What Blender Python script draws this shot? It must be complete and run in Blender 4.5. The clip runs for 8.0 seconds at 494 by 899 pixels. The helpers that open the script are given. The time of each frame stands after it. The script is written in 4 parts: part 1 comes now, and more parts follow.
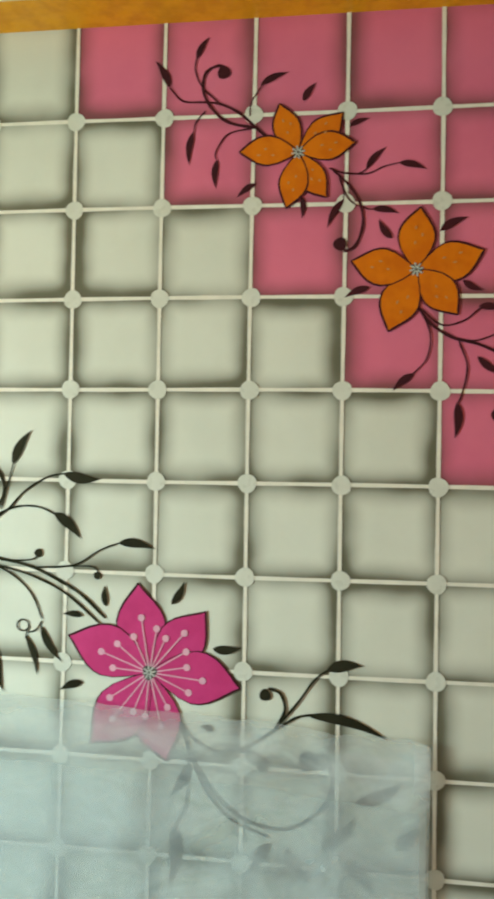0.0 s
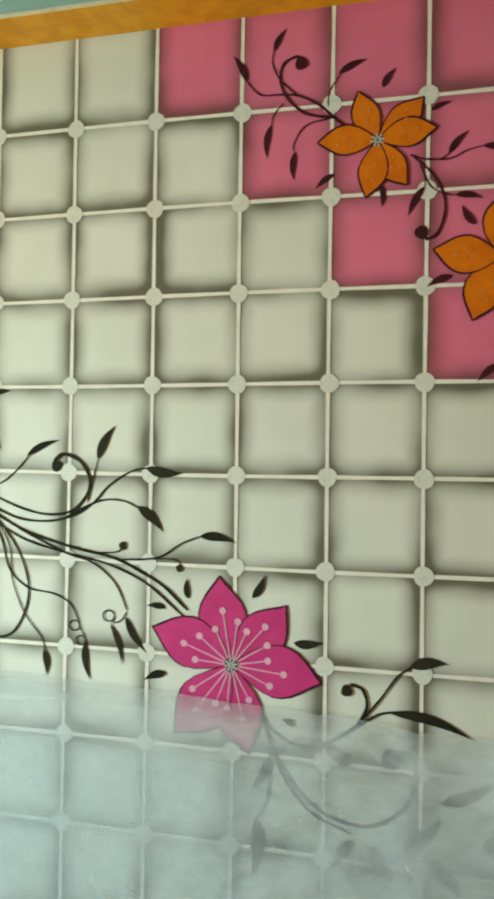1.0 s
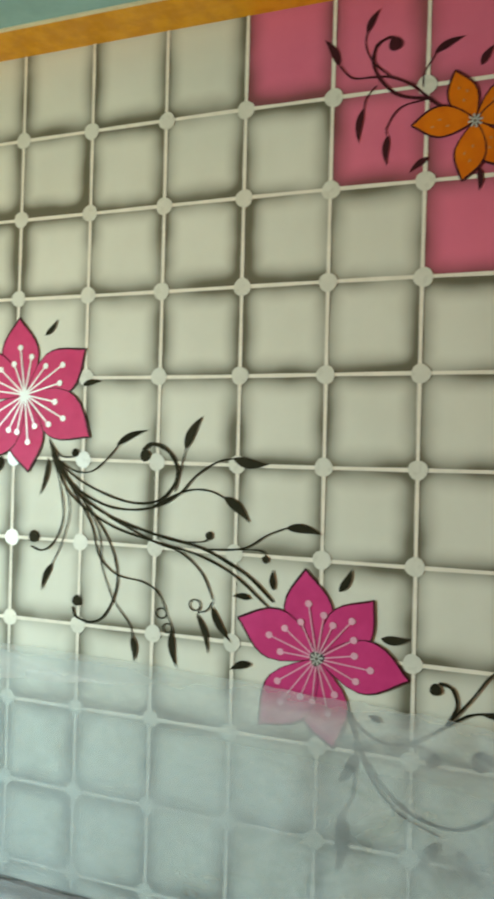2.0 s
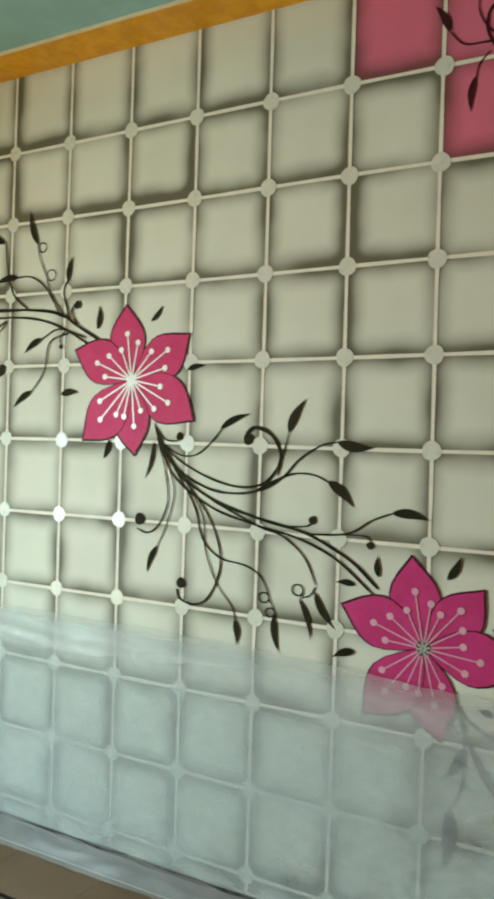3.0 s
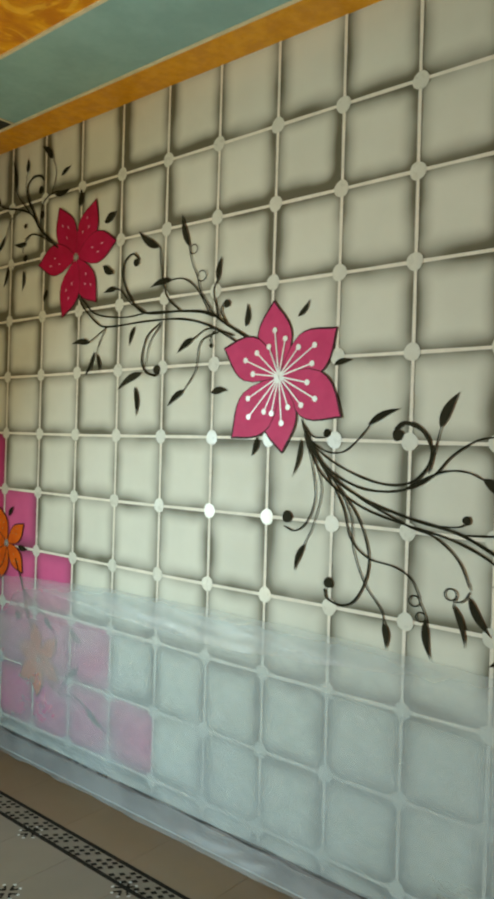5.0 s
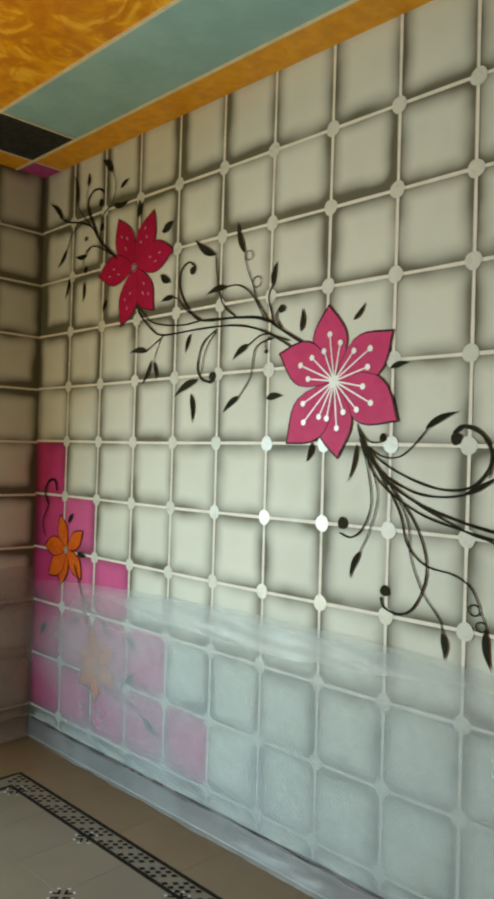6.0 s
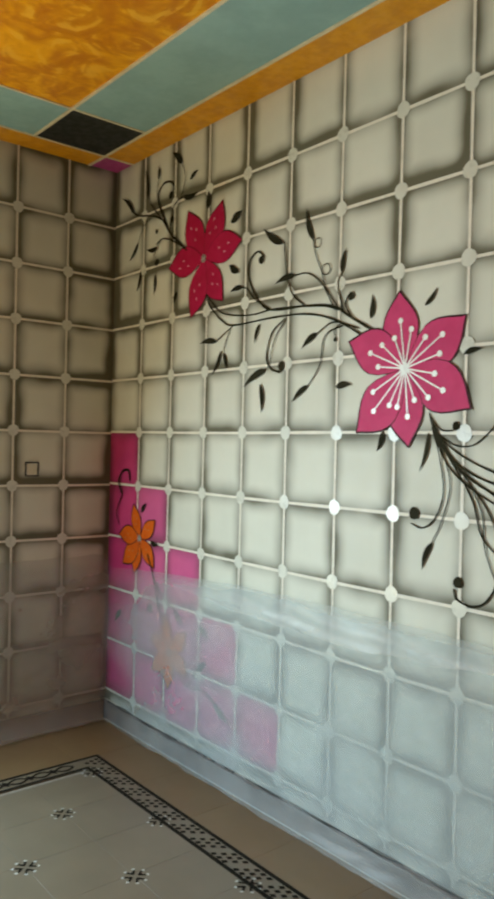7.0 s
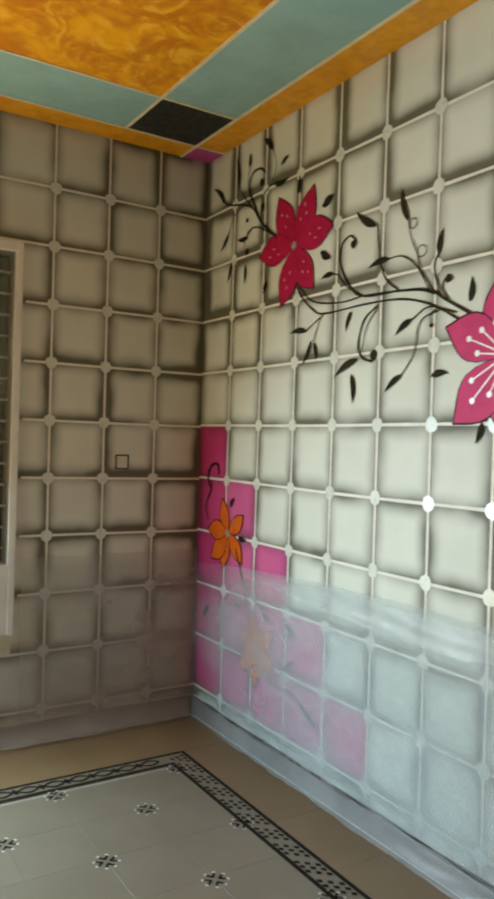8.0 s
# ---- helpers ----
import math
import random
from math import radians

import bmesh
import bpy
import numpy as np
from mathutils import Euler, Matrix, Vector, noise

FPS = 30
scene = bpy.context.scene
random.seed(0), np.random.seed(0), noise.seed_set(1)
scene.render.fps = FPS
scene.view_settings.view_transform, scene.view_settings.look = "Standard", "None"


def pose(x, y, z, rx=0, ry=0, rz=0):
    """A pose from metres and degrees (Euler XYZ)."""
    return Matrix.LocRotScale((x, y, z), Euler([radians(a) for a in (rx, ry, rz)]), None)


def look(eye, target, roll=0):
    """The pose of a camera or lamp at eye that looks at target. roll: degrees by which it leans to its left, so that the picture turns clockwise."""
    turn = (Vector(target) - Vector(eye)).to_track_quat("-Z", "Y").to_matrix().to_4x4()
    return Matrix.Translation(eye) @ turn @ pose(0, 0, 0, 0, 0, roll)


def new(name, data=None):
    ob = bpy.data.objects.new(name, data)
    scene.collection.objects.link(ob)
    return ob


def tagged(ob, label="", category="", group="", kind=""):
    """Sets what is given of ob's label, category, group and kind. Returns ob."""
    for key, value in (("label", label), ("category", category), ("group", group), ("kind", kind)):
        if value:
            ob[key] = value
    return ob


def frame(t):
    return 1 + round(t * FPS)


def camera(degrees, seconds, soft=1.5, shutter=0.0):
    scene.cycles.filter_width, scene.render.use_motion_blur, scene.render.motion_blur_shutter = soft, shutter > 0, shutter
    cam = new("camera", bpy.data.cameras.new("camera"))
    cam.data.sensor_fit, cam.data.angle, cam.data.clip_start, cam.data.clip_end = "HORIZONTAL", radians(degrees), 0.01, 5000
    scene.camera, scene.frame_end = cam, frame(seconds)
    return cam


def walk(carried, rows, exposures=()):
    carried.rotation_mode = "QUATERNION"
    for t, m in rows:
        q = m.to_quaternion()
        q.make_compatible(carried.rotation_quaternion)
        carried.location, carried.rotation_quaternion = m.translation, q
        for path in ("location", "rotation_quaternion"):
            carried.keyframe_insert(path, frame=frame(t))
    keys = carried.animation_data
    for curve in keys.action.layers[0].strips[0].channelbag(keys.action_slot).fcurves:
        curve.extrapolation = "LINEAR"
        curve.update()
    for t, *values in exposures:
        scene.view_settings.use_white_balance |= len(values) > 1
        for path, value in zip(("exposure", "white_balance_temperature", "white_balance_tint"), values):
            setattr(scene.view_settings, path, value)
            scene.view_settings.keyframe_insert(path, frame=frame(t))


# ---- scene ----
cam = camera(36.1, 8.0, 3.4, 0.5)
PATH = [
    (0, (0.305, -2.338, 1.658), (0.044, -0.356, 1.715), 1.1),
    (0.5, (0.305, -2.335, 1.66), (-0.074, -0.371, 1.702), 0.9),
    (1, (0.318, -2.33, 1.655), (-0.161, -0.389, 1.695), 0.9),
    (1.5, (0.294, -2.326, 1.644), (-0.276, -0.409, 1.685), 1.0),
    (1.7, (0.297, -2.324, 1.652), (-0.312, -0.42, 1.682), 1.2),
    (2.8, (0.283, -2.28, 1.622), (-0.612, -0.492, 1.618), 1.9),
    (3, (0.281, -2.286, 1.611), (-0.65, -0.516, 1.607), 1.8),
    (3.5, (0.284, -2.262, 1.614), (-0.753, -0.553, 1.595), 1.9),
    (4, (0.292, -2.246, 1.613), (-0.829, -0.589, 1.608), 1.9),
    (4.5, (0.297, -2.225, 1.606), (-0.905, -0.627, 1.595), 1.7),
    (5, (0.302, -2.206, 1.599), (-0.987, -0.677, 1.584), 1.6),
    (5.2, (0.298, -2.184, 1.585), (-1.017, -0.676, 1.579), 1.6),
    (6.3, (0.312, -2.168, 1.564), (-1.129, -0.78, 1.575), 1.5),
    (6.5, (0.313, -2.176, 1.567), (-1.146, -0.807, 1.563), 1.3),
    (7, (0.312, -2.149, 1.56), (-1.229, -0.874, 1.551), 1.4),
    (7.5, (0.301, -2.132, 1.562), (-1.31, -0.947, 1.532), 1.7),
    (8, (0.251, -2.043, 1.533), (-1.443, -0.98, 1.515), 1.8),
]
walk(cam, [(t, look(eye, target, roll)) for t, eye, target, roll in PATH],
     [(0, 0.02, 6700, 2), (1.5, -0.2, 6750, 4), (3.0, -0.57, 6900, 6), (5.0, -0.75, 6900, 8), (6.5, -0.72, 6800, 13), (8, -0.63, 6650, 15)])

# ---- light ----
S, Z0 = 0.29, 1.62            # spacing of the painted grid, height of its middle line
XW, XE, YS, TOP = -3.5, 2.61, -5.4, 3.09   # west, east, south walls; ceiling

world = bpy.data.worlds.new("world")
scene.world = world
world.use_nodes = True
sky = world.node_tree.nodes.new("ShaderNodeTexSky")
sky.sky_type, sky.sun_disc = "NISHITA", False
sky.sun_elevation, sky.sun_rotation = radians(40), radians(20)
world.node_tree.links.new(sky.outputs[0], world.node_tree.nodes["Background"].inputs[0])
world.node_tree.nodes["Background"].inputs[1].default_value = 0.1

sun = new("sun", bpy.data.lights.new("sun", "SUN"))
sun.data.energy, sun.data.angle, sun.data.color = 2.5, radians(0.5), (1, 0.95, 0.88)
sun.matrix_world = look((0, 0, 10), (-6.0, 6.0, 0))


def daylight(name, x, y, z, target, wide, high, power, colour):
    lamp = new(name, bpy.data.lights.new(name, "AREA"))
    lamp.data.shape, lamp.data.size, lamp.data.size_y = "RECTANGLE", wide, high
    lamp.data.energy, lamp.data.color = power, colour
    lamp.matrix_world = look((x, y, z), target)


# sky light falls in through the open doorway, and sunlit ground outside sends a little warm light up
daylight("doorway_skylight", XW - 0.05, -2.3, 1.3, (0, -2.3, -1.3), 0.96, 1.4, 200, (0.66, 1.0, 1.2))
daylight("doorway_groundlight", XW - 0.29, -2.3, 1.05, (-1.4, -2.3, 4.3), 0.96, 1.9, 128, (1.0, 0.88, 0.56))


# ---- materials ----
class Nodes:
    """A small wrapper to write shader sums shortly."""

    def __init__(self, name):
        self.mat = bpy.data.materials.new(name)
        self.mat.use_nodes = True
        self.tree = self.mat.node_tree
        self.bsdf = self.tree.nodes["Principled BSDF"]

    def plug(self, value, socket):
        if isinstance(value, bpy.types.NodeSocket):
            self.tree.links.new(value, socket)
        else:
            socket.default_value = value

    def math(self, op, a, b=0.0, c=0.0):
        n = self.tree.nodes.new("ShaderNodeMath")
        n.operation = op
        for k, v in enumerate((a, b, c)):
            self.plug(v, n.inputs[k])
        return n.outputs[0]

    def place(self, kind="Object"):
        return self.tree.nodes.new("ShaderNodeTexCoord").outputs[kind]

    def spot(self):
        return self.tree.nodes.new("ShaderNodeNewGeometry").outputs["Position"]

    def chance(self):
        return self.tree.nodes.new("ShaderNodeObjectInfo").outputs["Random"]

    def noise(self, scale, detail=3.0, rough=0.55, at=None, twist=0.0):
        n = self.tree.nodes.new("ShaderNodeTexNoise")
        n.inputs["Scale"].default_value, n.inputs["Detail"].default_value = scale, detail
        n.inputs["Roughness"].default_value, n.inputs["Distortion"].default_value = rough, twist
        self.tree.links.new(at if at is not None else self.spot(), n.inputs["Vector"])
        return n.outputs["Fac"]

    def ease(self, v, a, b, lo=0.0, hi=1.0, smooth=True):
        n = self.tree.nodes.new("ShaderNodeMapRange")
        n.interpolation_type = "SMOOTHSTEP" if smooth else "LINEAR"
        for k, x in enumerate((v, a, b, lo, hi)):
            self.plug(x, n.inputs[k])
        return n.outputs[0]

    def mix(self, f, a, b):
        n = self.tree.nodes.new("ShaderNodeMix")
        n.data_type = "RGBA"
        self.plug(f, n.inputs[0])
        for v, k in ((a, 6), (b, 7)):
            self.plug(v if isinstance(v, bpy.types.NodeSocket) else (*v, 1), n.inputs[k])
        return n.outputs[2]

    def bump(self, height, strength=0.3, distance=0.002):
        n = self.tree.nodes.new("ShaderNodeBump")
        n.inputs["Strength"].default_value, n.inputs["Distance"].default_value = strength, distance
        self.tree.links.new(height, n.inputs["Height"])
        self.tree.links.new(n.outputs[0], self.bsdf.inputs["Normal"])

    def done(self, colour, rough=0.6, metal=0.0, spec=0.4):
        self.plug(colour if isinstance(colour, bpy.types.NodeSocket) else (*colour, 1), self.bsdf.inputs["Base Color"])
        self.plug(rough, self.bsdf.inputs["Roughness"])
        self.bsdf.inputs["Metallic"].default_value = metal
        self.bsdf.inputs["Specular IOR Level"].default_value = spec
        return self.mat


def paint(name, a, b, scale=9.0, rough=0.5, bump=0.15, lo=0.35, hi=0.65, spec=0.4):
    """Brushed emulsion: two tones in soft blotches, a fine roller grain and a little relief."""
    n = Nodes(name)
    f = n.ease(n.noise(scale, 4), lo, hi)
    grain = n.noise(420, 2)
    col = n.mix(n.math("MULTIPLY", grain, 0.25), n.mix(f, a, b), tuple(0.8 * v for v in a))
    n.bump(n.noise(160, 3), bump, 0.001)
    return n.done(col, n.ease(n.noise(30, 2), 0.3, 0.7, rough - 0.06, rough + 0.08), 0.0, spec)


def airbrushed(name, inner, inner2, edge, strength):
    """A painted cushion square: pale middle, dark soft rim sprayed by hand, uneven from one square to the next."""
    n = Nodes(name)
    sep = n.tree.nodes.new("ShaderNodeSeparateXYZ")
    n.tree.links.new(n.place(), sep.inputs[0])
    r = n.chance()
    r2 = n.math("FRACT", n.math("MULTIPLY", r, 17.31))
    r3 = n.math("FRACT", n.math("MULTIPLY", r, 91.7))
    wob = n.math("MULTIPLY", n.math("SUBTRACT", n.noise(6, 1), 0.5), 0.022)
    qx = n.math("ABSOLUTE", n.math("ADD", sep.outputs[0], n.math("MULTIPLY", n.math("SUBTRACT", r, 0.5), 0.034)))
    qz = n.math("ABSOLUTE", n.math("ADD", sep.outputs[2], n.math("MULTIPLY", n.math("SUBTRACT", r2, 0.62), 0.034)))
    rim_values = n.tree.nodes.new("ShaderNodeSeparateColor")
    n.tree.links.new(n.tree.nodes.new("ShaderNodeObjectInfo").outputs["Color"], rim_values.inputs[0])
    qz = n.math("MULTIPLY", qz, n.ease(sep.outputs[2], -0.02, 0.06, 1.0, rim_values.outputs[1]))
    wob = n.math("ADD", wob, n.math("MULTIPLY", n.math("SUBTRACT", n.noise(19, 3, 0.6), 0.5), 0.006))
    h = 0.07
    ax = n.math("POWER", n.math("MAXIMUM", n.math("SUBTRACT", qx, h), 0.0), 3.2)
    az = n.math("POWER", n.math("MAXIMUM", n.math("SUBTRACT", qz, h), 0.0), 3.2)
    d = n.math("ADD", n.math("POWER", n.math("ADD", ax, az), 0.3125), wob)
    rim = n.math("POWER", n.ease(d, -0.025, 0.094), 1.9)
    rim = n.math("ADD", n.math("MULTIPLY", rim, 0.9), n.math("MULTIPLY", n.ease(d, 0.045, 0.08), 0.12))
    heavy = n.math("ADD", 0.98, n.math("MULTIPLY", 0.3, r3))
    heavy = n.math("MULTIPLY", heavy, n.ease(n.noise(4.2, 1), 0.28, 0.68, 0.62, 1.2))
    # per-square factor: heavier spray, plus painted-in shade near the room's corner
    heavy = n.math("MULTIPLY", heavy, rim_values.outputs[0])
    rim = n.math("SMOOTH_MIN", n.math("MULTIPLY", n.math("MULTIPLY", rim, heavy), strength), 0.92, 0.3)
    base = n.mix(n.ease(n.noise(3.2, 4), 0.3, 0.7), inner, inner2)
    base = n.mix(n.math("MULTIPLY", n.noise(380, 2), 0.12), base, tuple(0.75 * v for v in inner))
    base = n.mix(n.math("MULTIPLY", n.ease(n.noise(26, 5, 0.7), 0.62, 0.8), 0.22), base, tuple(0.7 * v for v in inner2))
    n.bump(n.noise(150, 3), 0.18, 0.001)
    return n.done(n.mix(rim, base, edge), n.ease(n.noise(18, 2), 0.3, 0.7, 0.44, 0.58), 0.0, 0.2)


CREAM = airbrushed("cream_airbrushed_paint", (0.705, 0.735, 0.645), (0.65, 0.68, 0.592), (0.085, 0.08, 0.042), 0.98)
ROSE = airbrushed("rose_airbrushed_paint", (0.72, 0.18, 0.285), (0.66, 0.152, 0.255), (0.16, 0.06, 0.06), 0.8)
ORCHID = airbrushed("orchid_airbrushed_paint", (0.69, 0.13, 0.315), (0.61, 0.105, 0.275), (0.16, 0.05, 0.08), 0.7)
MAGENTA_CELL = airbrushed("magenta_airbrushed_paint", (0.62, 0.06, 0.22), (0.52, 0.04, 0.18), (0.16, 0.03, 0.06), 0.6)
# for the unseen walls; pink chosen to bounce warm light on the west wall
PLAIN = paint("bounce_pink_wall_paint", (0.63, 0.405, 0.32), (0.57, 0.365, 0.29))
WALL = paint("cream_wall_paint", (0.72, 0.69, 0.55), (0.66, 0.64, 0.51))
LINE = paint("white_line_paint", (0.82, 0.80, 0.70), (0.74, 0.73, 0.63), 20, 0.5, 0.08, spec=0.3)
DOT = paint("thin_white_dot_paint", (0.68, 0.71, 0.63), (0.62, 0.65, 0.57), 14, 0.31, 0.06, spec=0.65)
WHITE = paint("thick_white_paint", (0.90, 0.91, 0.88), (0.86, 0.87, 0.84), 14, 0.31, 0.06, spec=0.65)
VINE = paint("black_olive_paint", (0.018, 0.018, 0.010), (0.034, 0.033, 0.02), 5, 0.8, spec=0.05)
MAROON = paint("dark_maroon_paint", (0.055, 0.008, 0.014), (0.035, 0.006, 0.010), 7, 0.6, spec=0.2)
ORANGE = paint("orange_petal_paint", (0.70, 0.185, 0.004), (0.61, 0.14, 0.003), 14, 0.6, spec=0.2)
DEEP_ORANGE = paint("deep_orange_petal_paint", (0.74, 0.135, 0.003), (0.64, 0.10, 0.002), 14, 0.6, spec=0.2)
PINK = paint("pink_petal_paint", (0.62, 0.055, 0.175), (0.55, 0.042, 0.145), 10, 0.6, spec=0.18)
FUCHSIA = paint("fuchsia_petal_paint", (0.58, 0.045, 0.205), (0.51, 0.034, 0.17), 10, 0.6, spec=0.18)
MAGENTA = paint("crimson_petal_paint", (0.47, 0.008, 0.066), (0.39, 0.006, 0.05), 10, 0.6, spec=0.18)
STAMEN = paint("pale_pink_stamen_paint", (0.76, 0.42, 0.54), (0.68, 0.36, 0.47), 30, 0.26, 0.06, spec=0.6)
SPECK = paint("faint_speck_paint", (0.56, 0.26, 0.08), (0.5, 0.22, 0.06), 30)
CRIMSON_LINE = paint("dark_crimson_line_paint", (0.15, 0.006, 0.026), (0.11, 0.005, 0.02), 9, 0.6, spec=0.2)
SILVER = paint("silver_grey_paint", (0.5, 0.52, 0.48), (0.42, 0.44, 0.4), 40)
BLUE = paint("pale_teal_ceiling_paint", (0.265, 0.44, 0.425), (0.22, 0.375, 0.365), 6, 0.42, 0.2)
BLACK = paint("black_ceiling_paint", (0.008, 0.011, 0.010), (0.014, 0.017, 0.015), 10)
VIOLET = paint("magenta_ceiling_paint", (0.45, 0.06, 0.24), (0.38, 0.05, 0.2), 12)
BEADING = paint("cream_beading_paint", (0.70, 0.60, 0.40), (0.6, 0.52, 0.34), 20)
BAND = paint("ochre_band_paint", (0.73, 0.325, 0.008), (0.60, 0.245, 0.006), 16, 0.4, 0.4, spec=0.35)
STEEL = paint("dull_white_enamel", (0.6, 0.61, 0.57), (0.52, 0.53, 0.49), 20, 0.4)
FRAME = paint("off_white_frame_paint", (0.80, 0.79, 0.72), (0.73, 0.72, 0.66), 12)
GRIME = paint("black_joint_grime", (0.03, 0.03, 0.028), (0.09, 0.085, 0.075), 40)
INK = paint("black_glazed_inlay", (0.012, 0.010, 0.007), (0.022, 0.019, 0.014), 25, 0.65, spec=0.06)
GROUT = paint("grey_tile_grout", (0.31, 0.28, 0.23), (0.26, 0.235, 0.19), 30)


def golden():
    """Golden ceiling paint dabbed on in swirls, thick in places."""
    n = Nodes("golden_swirl_plaster")
    s = n.noise(3.2, 4, 0.6, twist=2.2)
    t = n.noise(6.0, 2, 0.5, twist=2.6)
    streak = n.ease(n.math("ADD", n.math("MULTIPLY", s, 0.6), n.math("MULTIPLY", t, 0.4)), 0.36, 0.64)
    col = n.mix(streak, (0.52, 0.17, 0.002), (0.80, 0.37, 0.004))
    col = n.mix(n.math("MULTIPLY", n.ease(t, 0.56, 0.66), 0.35), col, (0.85, 0.52, 0.07))
    n.bump(t, 0.5, 0.004)
    return n.done(col, 0.3, 0.0, 0.6)


GOLD = golden()


def glazed(name, a, b, vein):
    """Glazed floor tile with cloudy veins; each tile a shade of its own."""
    n = Nodes(name)
    col = n.mix(n.ease(n.noise(3.4, 2, 0.5, twist=0.4), 0.25, 0.75), a, b)
    col = n.mix(n.math("MULTIPLY", n.ease(n.noise(11, 2, 0.5), 0.3, 0.8), 0.16), col, vein)
    col = n.mix(n.math("MULTIPLY", n.noise(240, 2), 0.16), col, vein)
    col = n.mix(n.math("MULTIPLY", n.chance(), 0.42), col, tuple(0.74 * v for v in a))
    n.bump(n.noise(60, 2), 0.05, 0.001)
    return n.done(col, n.ease(n.noise(7, 3), 0.3, 0.7, 0.29, 0.36), 0.0, 0.5)


TILE = glazed("beige_glazed_tile", (0.205, 0.168, 0.113), (0.172, 0.141, 0.095), (0.14, 0.114, 0.077))
MARGIN = glazed("tan_glazed_tile", (0.215, 0.137, 0.064), (0.185, 0.116, 0.053), (0.15, 0.097, 0.046))
SKIRT = glazed("grey_marble_skirting", (0.32, 0.30, 0.285), (0.14, 0.125, 0.118), (0.09, 0.08, 0.078))


def film_plastic(name, haze, tint, corner_haze=1.0, rough=0.33):
    """Milky polythene: part clear, part whitish, softly wrinkled; thinner at its upper edge, haze cut in the room's
    corner for the shade there.
    """
    n = Nodes(name)
    p = n.place()
    stretch = n.tree.nodes.new("ShaderNodeMapping")
    n.tree.links.new(p, stretch.inputs[0])
    stretch.inputs["Scale"].default_value = (1.0, 1.0, 1.6)
    cloud = n.ease(n.noise(1.6, 1.5, 0.45, stretch.outputs[0], 0.3), 0.25, 0.75, -0.08, 0.09)
    smear = n.ease(n.noise(7, 3, 0.55, stretch.outputs[0], 0.8), 0.3, 0.75, -0.025, 0.03)
    f = n.math("ADD", n.math("ADD", cloud, smear), haze)
    ends = n.tree.nodes.new("ShaderNodeSeparateXYZ")
    n.tree.links.new(p, ends.inputs[0])
    # less haze towards the room's corner stands in for shade on the film
    f = n.math("MULTIPLY", f, n.ease(n.math("ADD", ends.outputs[0], cloud), -3.44, -2.92, corner_haze, 1.0))
    f = n.math("MULTIPLY", f, n.ease(ends.outputs[0], -0.5, 0.35, 1.0, 1.25))
    crush = n.math("MULTIPLY", n.ease(n.noise(4.5, 2, 0.5, stretch.outputs[0], 1.6), 0.35, 0.65, -0.11, 0.11, False), n.ease(ends.outputs[0], -0.8, 0.0, 0.15, 1.0))
    f = n.math("ADD", f, n.math("MULTIPLY", crush, haze * 2.2))
    edge = n.tree.nodes.new("ShaderNodeAttribute")
    edge.attribute_name = "edge_thinness"
    f = n.math("MULTIPLY", f, n.math("SUBTRACT", 1.0, edge.outputs["Fac"]))
    clear = n.tree.nodes.new("ShaderNodeBsdfTransparent")
    clear.inputs[0].default_value = (0.965, 0.98, 0.985, 1)
    both = n.tree.nodes.new("ShaderNodeMixShader")
    n.bump(n.math("ADD", n.noise(3.5, 1.5, 0.45, stretch.outputs[0], 0.5), n.math("MULTIPLY", n.noise(16, 2, 0.5, stretch.outputs[0], 0.6), 0.06)), 0.3, 0.02)
    n.done(tint, rough, 0.0, 0.5)
    n.plug(f, both.inputs[0])
    n.tree.links.new(clear.outputs[0], both.inputs[1])
    n.tree.links.new(n.bsdf.outputs[0], both.inputs[2])
    n.tree.links.new(both.outputs[0], n.tree.nodes["Material Output"].inputs[0])
    return n.mat


FILM = film_plastic("milky_polythene", 0.165, (0.66, 0.755, 0.765), 0.12)
# paler film for folds; highlights on the folded edge are part of this tint
FILM_FOLD = film_plastic("crumpled_polythene", 0.27, (0.84, 0.88, 0.87))
# same film on the side wall; that wall's shade is in this tint
FILM_SHADED = film_plastic("shaded_polythene", 0.34, (0.52, 0.46, 0.39))
FILM_FOOT = film_plastic("scuffed_polythene", 0.24, (0.58, 0.645, 0.65), 0.5, 0.4)
FILM_THIN = film_plastic("thin_polythene", 0.385, (0.67, 0.75, 0.755), 0.12)


def pane_glass():
    n = Nodes("smoky_window_glass")
    n.bsdf.inputs["Transmission Weight"].default_value = 0.7
    n.bump(n.noise(12, 3), 0.05, 0.002)
    return n.done(n.mix(n.ease(n.noise(9, 4), 0.35, 0.7), (0.10, 0.12, 0.11), (0.16, 0.17, 0.15)), 0.25)


GLASS = pane_glass()


# ---- mesh helpers ----
def part(name, bm, material, parent=None, label="", at=None):
    """One mesh object from a bmesh, under a thing or a part."""
    me = bpy.data.meshes.new(name)
    bm.to_mesh(me)
    bm.free()
    for m in material if isinstance(material, (list, tuple)) else [material]:
        me.materials.append(m)
    ob = new(name, me)
    if at is not None:
        ob.matrix_basis = at
    ob.parent = parent
    if label:
        ob["label"] = label
    return ob


